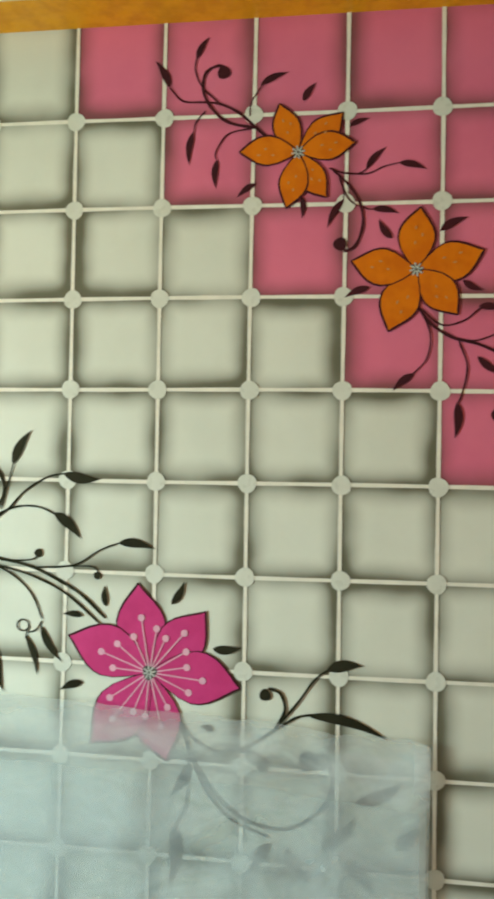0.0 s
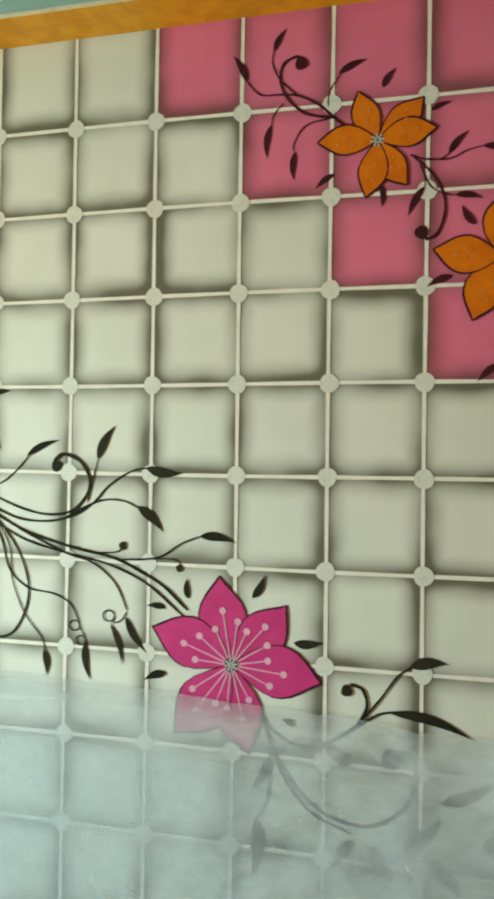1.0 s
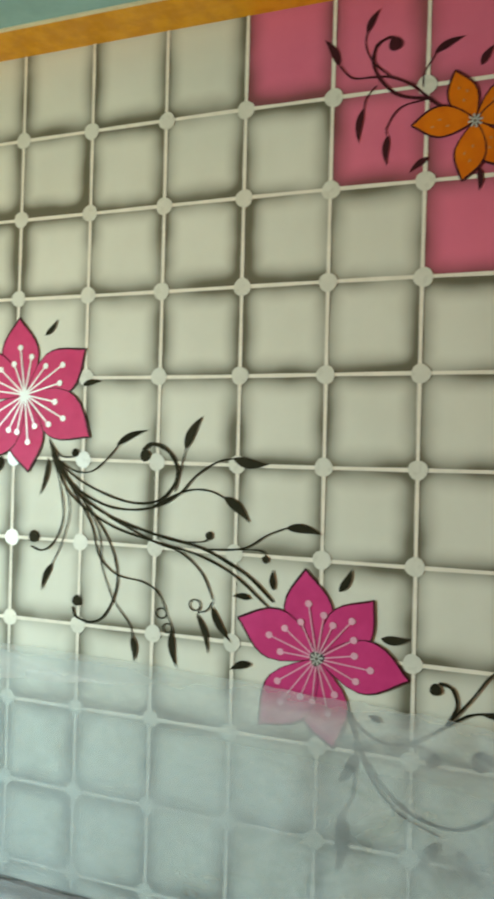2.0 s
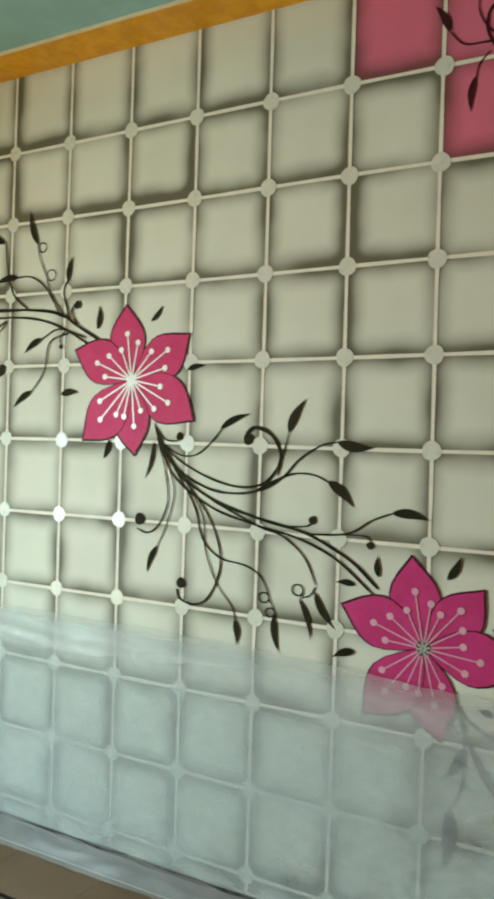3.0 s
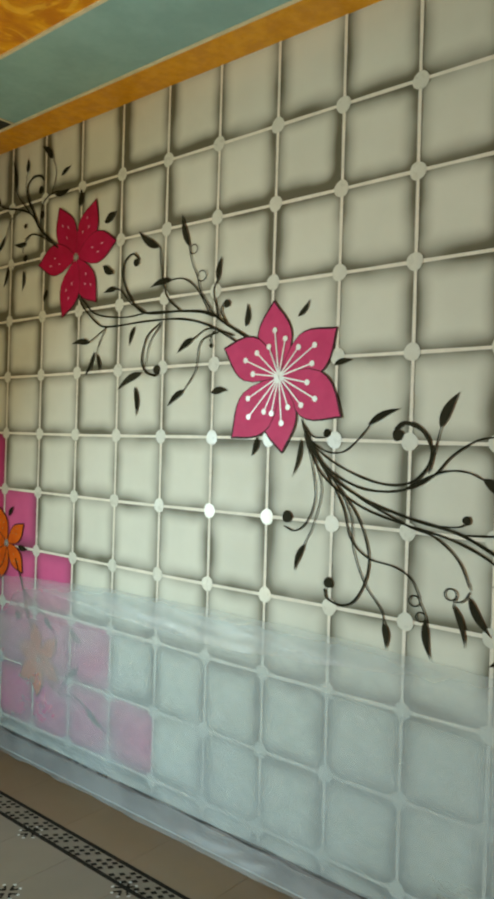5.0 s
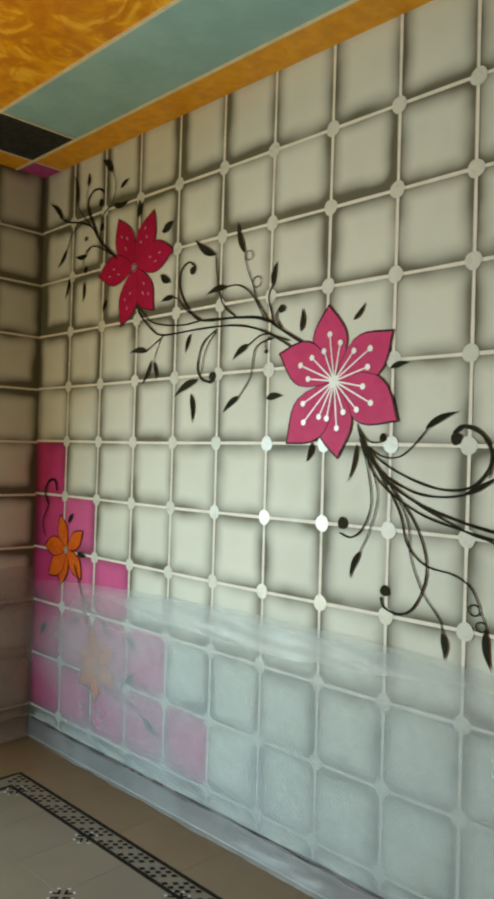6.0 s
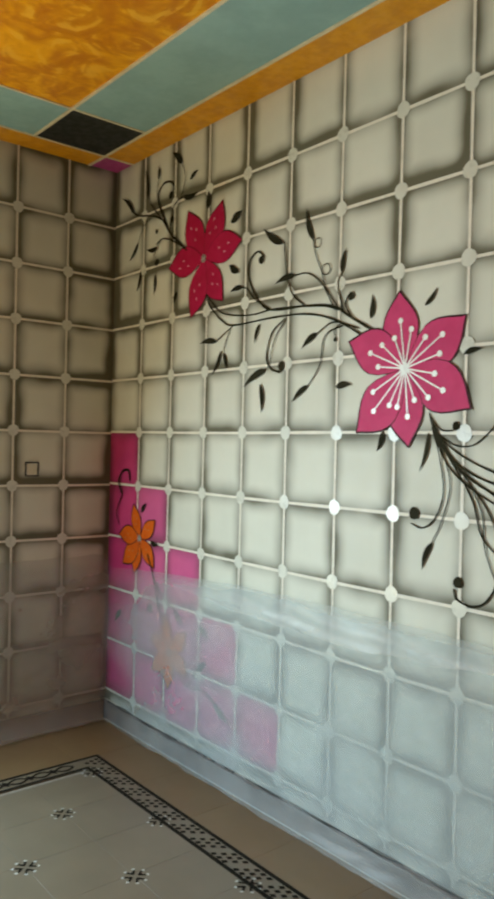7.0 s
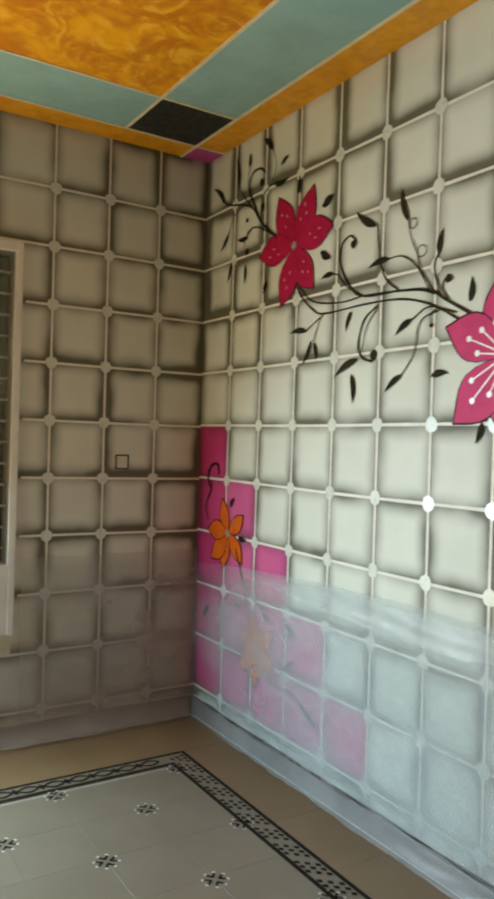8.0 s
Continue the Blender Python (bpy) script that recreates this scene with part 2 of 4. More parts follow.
def box(bm, x0, x1, y0, y1, z0, z1, bevel=0.0, slot=0):
    made = bmesh.ops.create_cube(bm, size=1.0)["verts"]
    for v in made:
        v.co = ((x0 + x1) / 2 + v.co.x * (x1 - x0), (y0 + y1) / 2 + v.co.y * (y1 - y0), (z0 + z1) / 2 + v.co.z * (z1 - z0))
    faces = {f for v in made for f in v.link_faces}
    for f in faces:
        f.material_index = slot
    if bevel:
        bmesh.ops.bevel(bm, geom=list({e for v in made for e in v.link_edges}), offset=bevel, segments=2, affect="EDGES")
    return bm


def solid(*a, **k):
    return box(bmesh.new(), *a, **k)


def ribbon(bm, pts, widths, y):
    """A flat painted stroke along pts (x, z), as wide as widths, lying at depth y."""
    rows = []
    for k, (x, z) in enumerate(pts):
        a, b = pts[max(k - 1, 0)], pts[min(k + 1, len(pts) - 1)]
        d = Vector((b[0] - a[0], b[1] - a[1])).normalized()
        w = widths[k] / 2
        rows.append((bm.verts.new((x - d.y * w, y, z + d.x * w)), bm.verts.new((x + d.y * w, y, z - d.x * w))))
    for (a, b), (c, d) in zip(rows, rows[1:]):
        bm.faces.new((a, b, d, c))
    return bm


def disc(bm, x, z, r, y, n=18, squash=1.0, wob=0.0):
    ring = []
    for k in range(n):
        a = 2 * math.pi * k / n
        q = r * (1 + wob * math.sin(3 * a + x * 40))
        ring.append(bm.verts.new((x + q * math.cos(a) * squash, y, z + q * math.sin(a))))
    bm.faces.new(ring)
    return bm


def spline(pts, steps=7):
    """Points along a smooth curve that passes through pts."""
    p = [Vector(q) for q in pts]
    p = [2 * p[0] - p[1], *p, 2 * p[-1] - p[-2]]
    out = []
    for a, b, c, d in zip(p, p[1:], p[2:], p[3:]):
        for k in range(steps):
            t = k / steps
            out.append(0.5 * (2 * b + (c - a) * t + (2 * a - 5 * b + 4 * c - d) * t * t + (3 * b - a - 3 * c + d) * t ** 3))
    return [tuple(v) for v in out] + [tuple(p[-2])]


# ---- walls ----
wall_north = tagged(part("wall_north", solid(XW - 0.3, XE + 0.2, 0, 0.2, -0.1, TOP + 0.1), WALL),
                    "cream wall painted with a cushioned grid and flowers", "wall", kind="structure")
bm = bmesh.new()
WY0, WY1, WZ0, WZ1 = -1.62, -1.056, 0.90, 2.425      # the window's opening
box(bm, XW - 0.3, XW, WY1, 0, -0.1, TOP + 0.1)
DY0, DY1, DZ1 = -2.8, -1.8, 2.1                       # the bright open doorway
box(bm, XW - 0.3, XW, YS - 0.2, DY0, -0.1, TOP + 0.1)
box(bm, XW - 0.3, XW, DY1, WY0, -0.1, TOP + 0.1)
box(bm, XW - 0.3, XW, DY0, DY1, DZ1, TOP + 0.1)
box(bm, XW - 0.3, XW, DY0, DY1, -0.1, -0.008)
box(bm, XW - 0.3, XW, WY0, WY1, -0.1, WZ0)
box(bm, XW - 0.3, XW, WY0, WY1, WZ1, TOP + 0.1)
wall_west = tagged(part("wall_west", bm, WALL), "cream wall painted with a cushioned grid, in shade", "wall", kind="structure")
# east and south walls are out of view, coloured for their bounce light
tagged(part("wall_east", solid(XE, XE + 0.2, YS - 0.2, 0, -0.1, TOP + 0.1), PLAIN), "plain unseen wall, pink chosen for its warm bounce light", "wall", kind="structure")
tagged(part("wall_south", solid(XW, XE, YS - 0.2, YS, -0.1, TOP + 0.1), PLAIN), "plain unseen wall, pink chosen for its warm bounce light", "wall", kind="structure")
tagged(part("ground", solid(-60, 60, -60, 60, -0.3, -0.104), GROUT), "bare pale ground outside the house", "ground", kind="structure")

# ---- ceiling: ochre band, teal band, golden middle, cream beading between ----
B1, B2, BEAD = 0.178, 0.575, 0.014
xs = [XW, XW + B1, XW + B2 + 0.015, XE - B2, XE - B1, XE]
ys = [YS, YS + B1, YS + B2, -B2, -B1, 0.0]
bm = bmesh.new()
box(bm, XW - 0.3, XE + 0.2, YS - 0.2, 0.2, TOP + 0.1, TOP + 0.25, slot=5)
for i in range(5):
    for j in range(5):
        ring = min(i, j, 4 - i, 4 - j)
        corner = i in (ring, 4 - ring) and j in (ring, 4 - ring)
        slot = 2 if ring == 2 else (3 if corner else 1) if ring == 1 else (4 if corner else 0)
        box(bm, xs[i], xs[i + 1], ys[j], ys[j + 1], TOP, TOP + 0.1, slot=slot)
for k, x in enumerate(xs[1:5]):
    y0, y1 = (ys[1], ys[4]) if k in (1, 2) else (ys[0], ys[5])
    box(bm, x - BEAD / 2, x + BEAD / 2, y0, y1, TOP - 0.004, TOP, slot=5)
for k, y in enumerate(ys[1:5]):
    x0, x1 = (xs[1], xs[4]) if k in (1, 2) else (xs[0], xs[5])
    box(bm, x0, x1, y - BEAD / 2, y + BEAD / 2, TOP - 0.0055, TOP, slot=5)
tagged(part("ceiling", bm, [BAND, BLUE, GOLD, BLACK, VIOLET, BEADING]),
       "ceiling with golden swirled middle, teal border and ochre edge band", "ceiling", kind="structure")

# ---- floor ----
floor = tagged(part("floor", solid(XW, XE, YS, 0, -0.1, -0.006), GROUT), "beige tiled floor with a dark patterned border", "floor", kind="structure")
FX, FY, FW = -3.056, -0.286, 0.119                   # the border's outer corner and width
GX, GY = FX + FW, FY - FW                            # where the field of tiles begins

border = part("border_strip", box(solid(FX, XE, FY - FW, FY, -0.006, 0.0), FX, FX + FW, YS, FY - FW, -0.006, 0.0), TILE, floor,
              "pale strip inlaid with small black lozenges")
bm = bmesh.new()
for off in (0.0, FW - 0.017):
    box(bm, FX + off, XE, FY - off - 0.017, FY - off, 0.0, 0.0015)
    box(bm, FX + off, FX + off + 0.017, YS, FY - off - 0.017, 0.0, 0.0015)
part("border_line", bm, INK, border, "black edging lines")


def lozenge(bm, x, y, a, b):
    q = [bm.verts.new((x + u * a, y + v * b, 0.0015)) for u, v in ((-1, -0.45), (0.2, -1), (1, 0.45), (-0.2, 1))]
    bm.faces.new(q)


bm = bmesh.new()
k = 0
while FX + 0.05 + k * 0.034 < XE:
    x = FX + 0.05 + k * 0.034
    for row in range(3):
        if (k + row) % 4 != 3:
            lozenge(bm, x + 0.008 * row, FY - 0.033 - 0.029 * row, 0.0138, 0.0112)
    k += 1
part("lozenge_inlay", bm, INK, border, "rows of small black lozenges")["kind"] = "stuff"
bm = bmesh.new()
y = FY - FW - 0.04
while y > YS:
    for side in (-1, 1):
        arc = [(FX + FW / 2 + side * 0.026 * math.sin(math.pi * s / 8), y - 0.095 * s / 8) for s in range(9)]
        for (ax, ay), (cx, cy) in zip(arc, arc[1:]):
            w = 0.008
            bm.faces.new([bm.verts.new(p) for p in ((ax - w, ay, 0.0015), (ax + w, ay, 0.0015), (cx + w, cy, 0.0015), (cx - w, cy, 0.0015))])
    lozenge(bm, FX + FW / 2, y - 0.105, 0.032, 0.014)
    y -= 0.115
part("chain_inlay", bm, INK, border, "black chain of linked ovals")["kind"] = "stuff"

# ---- grid of painted squares, lines and dots ----
meshes = {}


def cell(parent, material, m, x0, x1, z0, z1, rim_dark=1.0, upper=1.0):
    """One painted square, or what is left of it, about its own middle; a slight coat above the wall."""
    key = (material.name, round(x0, 4), round(x1, 4), round(z0, 4), round(z1, 4))
    if key not in meshes:
        me = bpy.data.meshes.new("painted_square")
        b = solid(x0, x1, -0.0012, 0.0, z0, z1)
        b.to_mesh(me)
        b.free()
        me.materials.append(material)
        meshes[key] = me
    ob = new("painted_square", meshes[key])
    ob.parent, ob.matrix_basis, ob.color = parent, m, (rim_dark, upper, 1, 1)


def tone(c, r):
    """Which squares of the north wall are coloured: a staircase in each lower and upper corner."""
    if c >= -2 and c >= 2 - r and r >= 0 and not (r == 4 and c < -2):
        return ROSE
    if -6 < r <= -1 and c <= -13 - r:
        return MAGENTA_CELL if c <= -12 else ORCHID
    return CREAM


H = S / 2
BASE = 0.112                                         # top of the skirting
for c in range(-12, 9):
    for r in range(-6, 5):
        zc = Z0 + (r + 0.5) * S
        lo = max(-H, BASE - zc)
        # some squares sprayed heavier; towards the upper corner its shade is added to rims
        rim_dark = 1.22 if (c, r) in ((0, 1), (0, 0), (1, 0), (-5, 3), (-8, 3), (-7, 4)) else 1.6 if r == -6 else 1.8 if c < -9 and r > 1 else 1.5 if c < -7 and r > 1 else 1.3 if c < -8 and r == 1 else 1.0
        left = XW - (c + 0.5) * S if c == -12 else -H
        cell(wall_north, tone(c, r), pose((c + 0.5) * S, 0, zc), left, H, lo, TOP - zc if r == 4 else H, rim_dark, 0.62 if r == 4 else 1.0)
SW = 0.288
for c in range(0, 6):
    for r in range(-6, 5):
        yc, zc = -(c + 0.5) * SW, Z0 - 0.006 + (r + 0.5) * S
        if yc < WY0 - 0.1 or yc < -1.3 and yc > WY0 - 0.1 and WZ0 - 0.5 < zc < WZ1 + 0.1:
            continue
        lo, left = max(-H, BASE - zc), -SW / 2
        if c == 3 and WZ0 - 0.5 < zc < WZ1 + 0.1:
            left = -0.02
        # rims of the columns next to the corner also carry the corner's shade
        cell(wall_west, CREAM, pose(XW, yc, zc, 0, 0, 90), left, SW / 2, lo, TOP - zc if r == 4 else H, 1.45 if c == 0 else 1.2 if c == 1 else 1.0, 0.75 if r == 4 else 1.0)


def stripe(parent, bm):
    part("painted_line", bm, LINE, parent)


def wavy(a, b, f, n=40):
    return [(f(a + (b - a) * k / n)) for k in range(n + 1)]


LW = 0.0122
for j in range(-5, 5):
    z = Z0 + j * S
    line = wavy(XW, XE, lambda x: (x, z + 0.0022 * math.sin(3.1 * x + j)), 60)
    stripe(wall_north, ribbon(bmesh.new(), line, [LW * (1 + 0.12 * math.sin(k * 1.7 + j)) for k in range(61)], -0.0027))
for i in range(-11, 9):
    line = wavy(BASE, TOP, lambda z: (i * S + 0.002 * math.sin(2.3 * z + i), z), 30)
    stripe(wall_north, ribbon(bmesh.new(), line, [LW * (1 + 0.12 * math.sin(k * 1.9 + i)) for k in range(31)], -0.0031))


def west(bm):
    bmesh.ops.transform(bm, matrix=pose(XW, 0, 0, 0, 0, 90), verts=bm.verts)
    return bm


for j in range(-5, 5):
    z = Z0 - 0.006 + j * S
    spans = ((-1.0, 0.0),) if WZ0 - 0.4 < z < WZ1 + 0.05 else ((DY1, 0.0),)
    for a, b in spans:
        line = wavy(a, b, lambda y: (y, z + 0.002 * math.sin(3.3 * y + j)))
        stripe(wall_west, west(ribbon(bmesh.new(), line, [LW] * 41, -0.0026)))
for i in (1, 2, 3):
    line = wavy(BASE, TOP, lambda z: (-i * SW - 0.004 * (z - 1.6), z), 24)
    stripe(wall_west, west(ribbon(bmesh.new(), line, [LW * 0.95] * 25, -0.003)))

dots = bpy.data.meshes.new("painted_dot")
b = disc(bmesh.new(), 0, 0, 0.030, 0, 22, wob=0.035)
b.to_mesh(dots)
b.free()
dots.materials.append(DOT)
for i in range(-11, 9):
    for j in range(-5, 5):
        ob = new("painted_dot", dots)
        ob.parent, ob.matrix_basis = wall_north, pose(i * S + 0.002 * math.sin(i * 3 + j), -0.0037, Z0 + j * S, 0, 40 * j + 70 * i, 0)
for i in (1, 2, 3):
    for j in range(-5, 5):
        ob = new("painted_dot", dots)
        ob.parent, ob.matrix_basis = wall_west, pose(XW + 0.0037, -i * SW, Z0 - 0.006 + j * S, 0, 0, 90)

# ---- flowers, vines and leaves painted on the north wall ----
layer = [0.0]


def depth(step=0.00002):
    layer[0] += step
    return -0.0042 - layer[0]


def inkpaint(x, z):
    return MAROON if x > -0.66 and z > 2.75 - 0.9 * max(0.0, x) - 0.35 and z > 1.6 else VINE


def vine(w0, w1, *pts):
    """A brushed stroke from one width (mm) to another through the points."""
    p = spline(pts)
    n = len(p)
    w = [(w0 + (w1 - w0) * k / (n - 1)) / 1000 * (1.35 if pts[0][0] < -1.4 else 1.15) * (1 + 0.12 * math.sin(k * 0.9 + p[0][0] * 30)) for k in range(n)]
    w[0] *= 0.5
    w[-1] *= 0.6
    part("painted_vine", ribbon(bmesh.new(), p, w, depth()), inkpaint(*pts[0]), wall_north)


def leaf(base, tip, wide):
    """A slim leaf from its stalk to its drawn-out point, slightly bowed."""
    a, b = Vector(base), Vector(tip)
    d = b - a
    side = Vector((-d.y, d.x)) * 0.07 * (1 if (base[0] * 100) % 2 > 1 else -1)
    p = [tuple(a + d * (k / 12) + side * math.sin(math.pi * k / 12)) for k in range(13)]
    w = [wide / 1000 * (1.25 if base[0] < -1.4 else 1.1) * (math.sin(math.pi * (k / 12) ** 0.72) ** 1.15) + 0.0015 * (1 - k / 12) for k in range(13)]
    part("painted_leaf", ribbon(bmesh.new(), p, w, depth()), inkpaint(*base), wall_north)


def curl(at, r, w=4.5):
    """A small closed loop in a tendril."""
    ring = [(at[0] + r / 1000 * math.cos(k * math.pi / 9), at[1] + 0.9 * r / 1000 * math.sin(k * math.pi / 9)) for k in range(20)]
    part("painted_curl", ribbon(bmesh.new(), ring, [w / 1000] * 20, depth()), inkpaint(*at), wall_north)


def bead(at, r):
    part("painted_curl_end", disc(bmesh.new(), *at, r / 1000, depth(), 16, wob=0.06), inkpaint(*at), wall_north)


PETAL_S = (0, 0.1, 0.2, 0.35, 0.5, 0.6, 0.7, 0.8, 0.88, 0.95, 1)
PETAL_W = (0, 0.30, 0.56, 0.86, 1.0, 0.97, 0.84, 0.60, 0.36, 0.14, 0)


def petal_line(centre, tip, spread, swell):
    c, t = Vector(centre), Vector(tip)
    d = t - c
    side = Vector((-d.y, d.x)) * swell
    p = [tuple(c + d * (k / 20) + side * math.sin(math.pi * k / 20)) for k in range(21)]
    w = [2 * spread * d.length * float(np.interp(k / 20, PETAL_S, PETAL_W)) for k in range(21)]
    return p, w


def flower(colour, centre, *tips):
    """A painted flower: outlined petals, stamens or specks, and a small star in the middle."""
    rim = CRIMSON_LINE if colour is MAGENTA else MAROON
    heart = part("painted_flower", disc(bmesh.new(), *centre, 0.022 if colour is FUCHSIA else 0.015, -0.0085, 16, wob=0.15), WHITE if colour is PINK else GRIME, wall_north)
    spread = 0.25 if colour is MAGENTA else 0.235 if colour is DEEP_ORANGE else 0.245 if len(tips) == 6 and colour is ORANGE else 0.28
    for k, tip in enumerate(tips):
        p, w = petal_line(centre, tip, spread, 0.03 * (-1) ** k)
        y = -0.0052 - 0.00035 * k
        part("petal_outline", ribbon(bmesh.new(), p, [v + (0.008 if colour in (ORANGE, DEEP_ORANGE) else 0.005) if 0 < n < 20 else 0.004 for n, v in enumerate(w)], y), rim, heart)
        q = [tuple(Vector(centre) + (Vector(v) - Vector(centre)) * 0.975) for v in p]
        part("petal", ribbon(bmesh.new(), q, [max(v - 0.003, 0.0) for v in w], y - 0.00017), colour, heart)
        axis = Vector(tip) - Vector(centre)
        bmesh_y = -0.0079
        if colour in (PINK, FUCHSIA):
            mat = WHITE if colour is PINK else STAMEN
            for turn, far in ((-0.30, 0.50), (0.02, 0.62), (0.30, 0.44)):
                e = Vector((axis.x * math.cos(turn) - axis.y * math.sin(turn), axis.x * math.sin(turn) + axis.y * math.cos(turn))) * far
                e *= 0.94 + 0.12 * ((k * 7 + far * 50) % 3) / 3
                end = Vector(centre) + e
                b = ribbon(bmesh.new(), [centre, tuple(end)], [0.0065, 0.005] if mat is WHITE else [0.0048, 0.004], bmesh_y)
                disc(b, end.x, end.y, 0.0112, bmesh_y - 0.0001, 12)
                part("stamen", b, mat, heart)
        else:
            for far, turn in ((0.42, 0.12), (0.55, -0.1), (0.66, 0.08)):
                e = Vector(centre) + Vector((axis.x - axis.y * turn, axis.y + axis.x * turn)) * far
                b = ribbon(bmesh.new(), [tuple(e - axis * 0.03), tuple(e), tuple(e + axis * 0.03)], [0.002, 0.008, 0.002], bmesh_y)
                part("speck", b, SPECK if colour in (ORANGE, DEEP_ORANGE) else STAMEN, heart)
    for k in range(8):
        a = k * math.pi / 4 + 0.2
        e = (centre[0] + 0.021 * math.cos(a), centre[1] + 0.021 * math.sin(a))
        part("star_ray", ribbon(bmesh.new(), [centre, e], [0.004, 0.006], -0.0087), WHITE if colour is PINK else SILVER, heart)


# orange flowers
vine(9, 4, (0.048, 2.702), (0.008, 2.736), (-0.044, 2.784), (-0.109, 2.818), (-0.165, 2.826), (-0.230, 2.833), (-0.274, 2.878))
leaf((-0.274, 2.879), (-0.323, 2.968), 22)
vine(8, 8, (0.008, 2.736), (-0.081, 2.758), (-0.137, 2.807), (-0.164, 2.863), (-0.158, 2.919), (-0.121, 2.941), (-0.093, 2.934))
bead((-0.099, 2.919), 21)
vine(5, 3, (-0.109, 2.818), (-0.166, 2.873), (-0.191, 2.929), (-0.187, 2.976))
leaf((-0.187, 2.968), (-0.147, 3.037), 18)
vine(4, 3, (-0.013, 2.774), (-0.009, 2.820), (0.027, 2.877))
leaf((0.019, 2.873), (0.108, 2.910), 20)
vine(5, 3, (0.002, 2.737), (-0.080, 2.721), (-0.119, 2.668), (-0.120, 2.640))
leaf((-0.115, 2.640), (-0.117, 2.546), 18)
vine(4, 3, (-0.155, 2.798), (-0.186, 2.762), (-0.194, 2.720))
leaf((-0.194, 2.731), (-0.205, 2.624), 19)
leaf((0.154, 2.816), (0.194, 2.873), 19)
leaf((0.298, 2.731), (0.360, 2.753), 15)
leaf((0.009, 2.559), (-0.050, 2.517), 17)
leaf((0.154, 2.514), (0.155, 2.445), 16)
vine(5, 3, (0.238, 2.601), (0.282, 2.585), (0.326, 2.581), (0.356, 2.598))
leaf((0.352, 2.596), (0.412, 2.662), 18)
vine(5, 3, (0.282, 2.585), (0.353, 2.580), (0.405, 2.601), (0.456, 2.612))
leaf((0.451, 2.611), (0.534, 2.588), 19)
vine(5, 9, (0.247, 2.597), (0.300, 2.545), (0.336, 2.482), (0.343, 2.419), (0.321, 2.357), (0.286, 2.340))
bead((0.275, 2.363), 21)
vine(5, 3, (0.268, 2.573), (0.301, 2.501), (0.354, 2.472), (0.380, 2.470))
leaf((0.372, 2.470), (0.453, 2.454), 18)
vine(4, 3, (0.268, 2.573), (0.283, 2.528), (0.282, 2.492))
leaf((0.284, 2.501), (0.234, 2.413), 19)
leaf((0.432, 2.378), (0.391, 2.439), 20)
leaf((0.576, 2.398), (0.660, 2.439), 23)
leaf((0.366, 2.227), (0.290, 2.196), 20)
leaf((0.645, 2.246), (0.704, 2.214), 18)
vine(8, 8, (0.510, 2.172), (0.549, 2.116), (0.617, 2.072), (0.684, 2.055), (0.760, 2.023))
vine(5, 4, (0.522, 2.160), (0.583, 2.111), (0.650, 2.124), (0.700, 2.162), (0.758, 2.176))
leaf((0.692, 2.166), (0.767, 2.155), 20)
vine(5, 3, (0.510, 2.178), (0.549, 2.090), (0.541, 2.011), (0.493, 1.955))
leaf((0.503, 1.962), (0.440, 1.909), 20)
vine(5, 4, (0.634, 2.063), (0.660, 1.985), (0.644, 1.899), (0.628, 1.867))
leaf((0.631, 1.876), (0.625, 1.767), 24)
vine(4, 4, (0.617, 2.072), (0.684, 2.063), (0.759, 2.089))
leaf((0.690, 2.015), (0.769, 1.960), 20)
bead((0.755, 1.839), 24)
# vine between the two pink flowers
vine(5, 4, (-1.302, 1.694), (-1.277, 1.633), (-1.201, 1.583), (-1.129, 1.579), (-1.072, 1.617), (-1.017, 1.676))
leaf((-1.026, 1.674), (-0.906, 1.728), 20)
vine(4, 5, (-1.301, 1.684), (-1.252, 1.633), (-1.198, 1.628))
bead((-1.191, 1.644), 15)
vine(4, 13, (-1.296, 1.663), (-1.225, 1.583), (-1.103, 1.517), (-0.966, 1.479), (-0.860, 1.490), (-0.801, 1.549), (-0.794, 1.605), (-0.829, 1.659), (-0.887, 1.681), (-0.925, 1.658))
bead((-0.914, 1.641), 20)
vine(8, 5, (-1.291, 1.663), (-1.199, 1.533), (-1.078, 1.469), (-0.966, 1.454), (-0.860, 1.472), (-0.780, 1.519), (-0.723, 1.579), (-0.648, 1.626), (-0.584, 1.640))
leaf((-0.593, 1.640), (-0.467, 1.624), 30)
vine(7, 4, (-0.880, 1.469), (-0.780, 1.519), (-0.721, 1.533), (-0.664, 1.528), (-0.616, 1.507))
leaf((-0.622, 1.512), (-0.530, 1.431), 30)
vine(5, 3, (-0.800, 1.521), (-0.777, 1.614), (-0.763, 1.673))
leaf((-0.765, 1.666), (-0.704, 1.778), 28)
vine(8, 9, (-1.290, 1.653), (-1.199, 1.522), (-1.054, 1.431), (-0.877, 1.377), (-0.715, 1.345), (-0.638, 1.317), (-0.528, 1.259), (-0.443, 1.185))
vine(6, 7, (-1.290, 1.643), (-1.210, 1.502), (-1.053, 1.401), (-0.876, 1.352), (-0.714, 1.318), (-0.581, 1.261), (-0.459, 1.166))
vine(4, 5, (-0.877, 1.377), (-0.774, 1.358), (-0.696, 1.361), (-0.670, 1.376))
bead((-0.670, 1.383), 14)
vine(6, 5, (-1.054, 1.427), (-0.876, 1.352), (-0.773, 1.321), (-0.693, 1.257), (-0.652, 1.173))
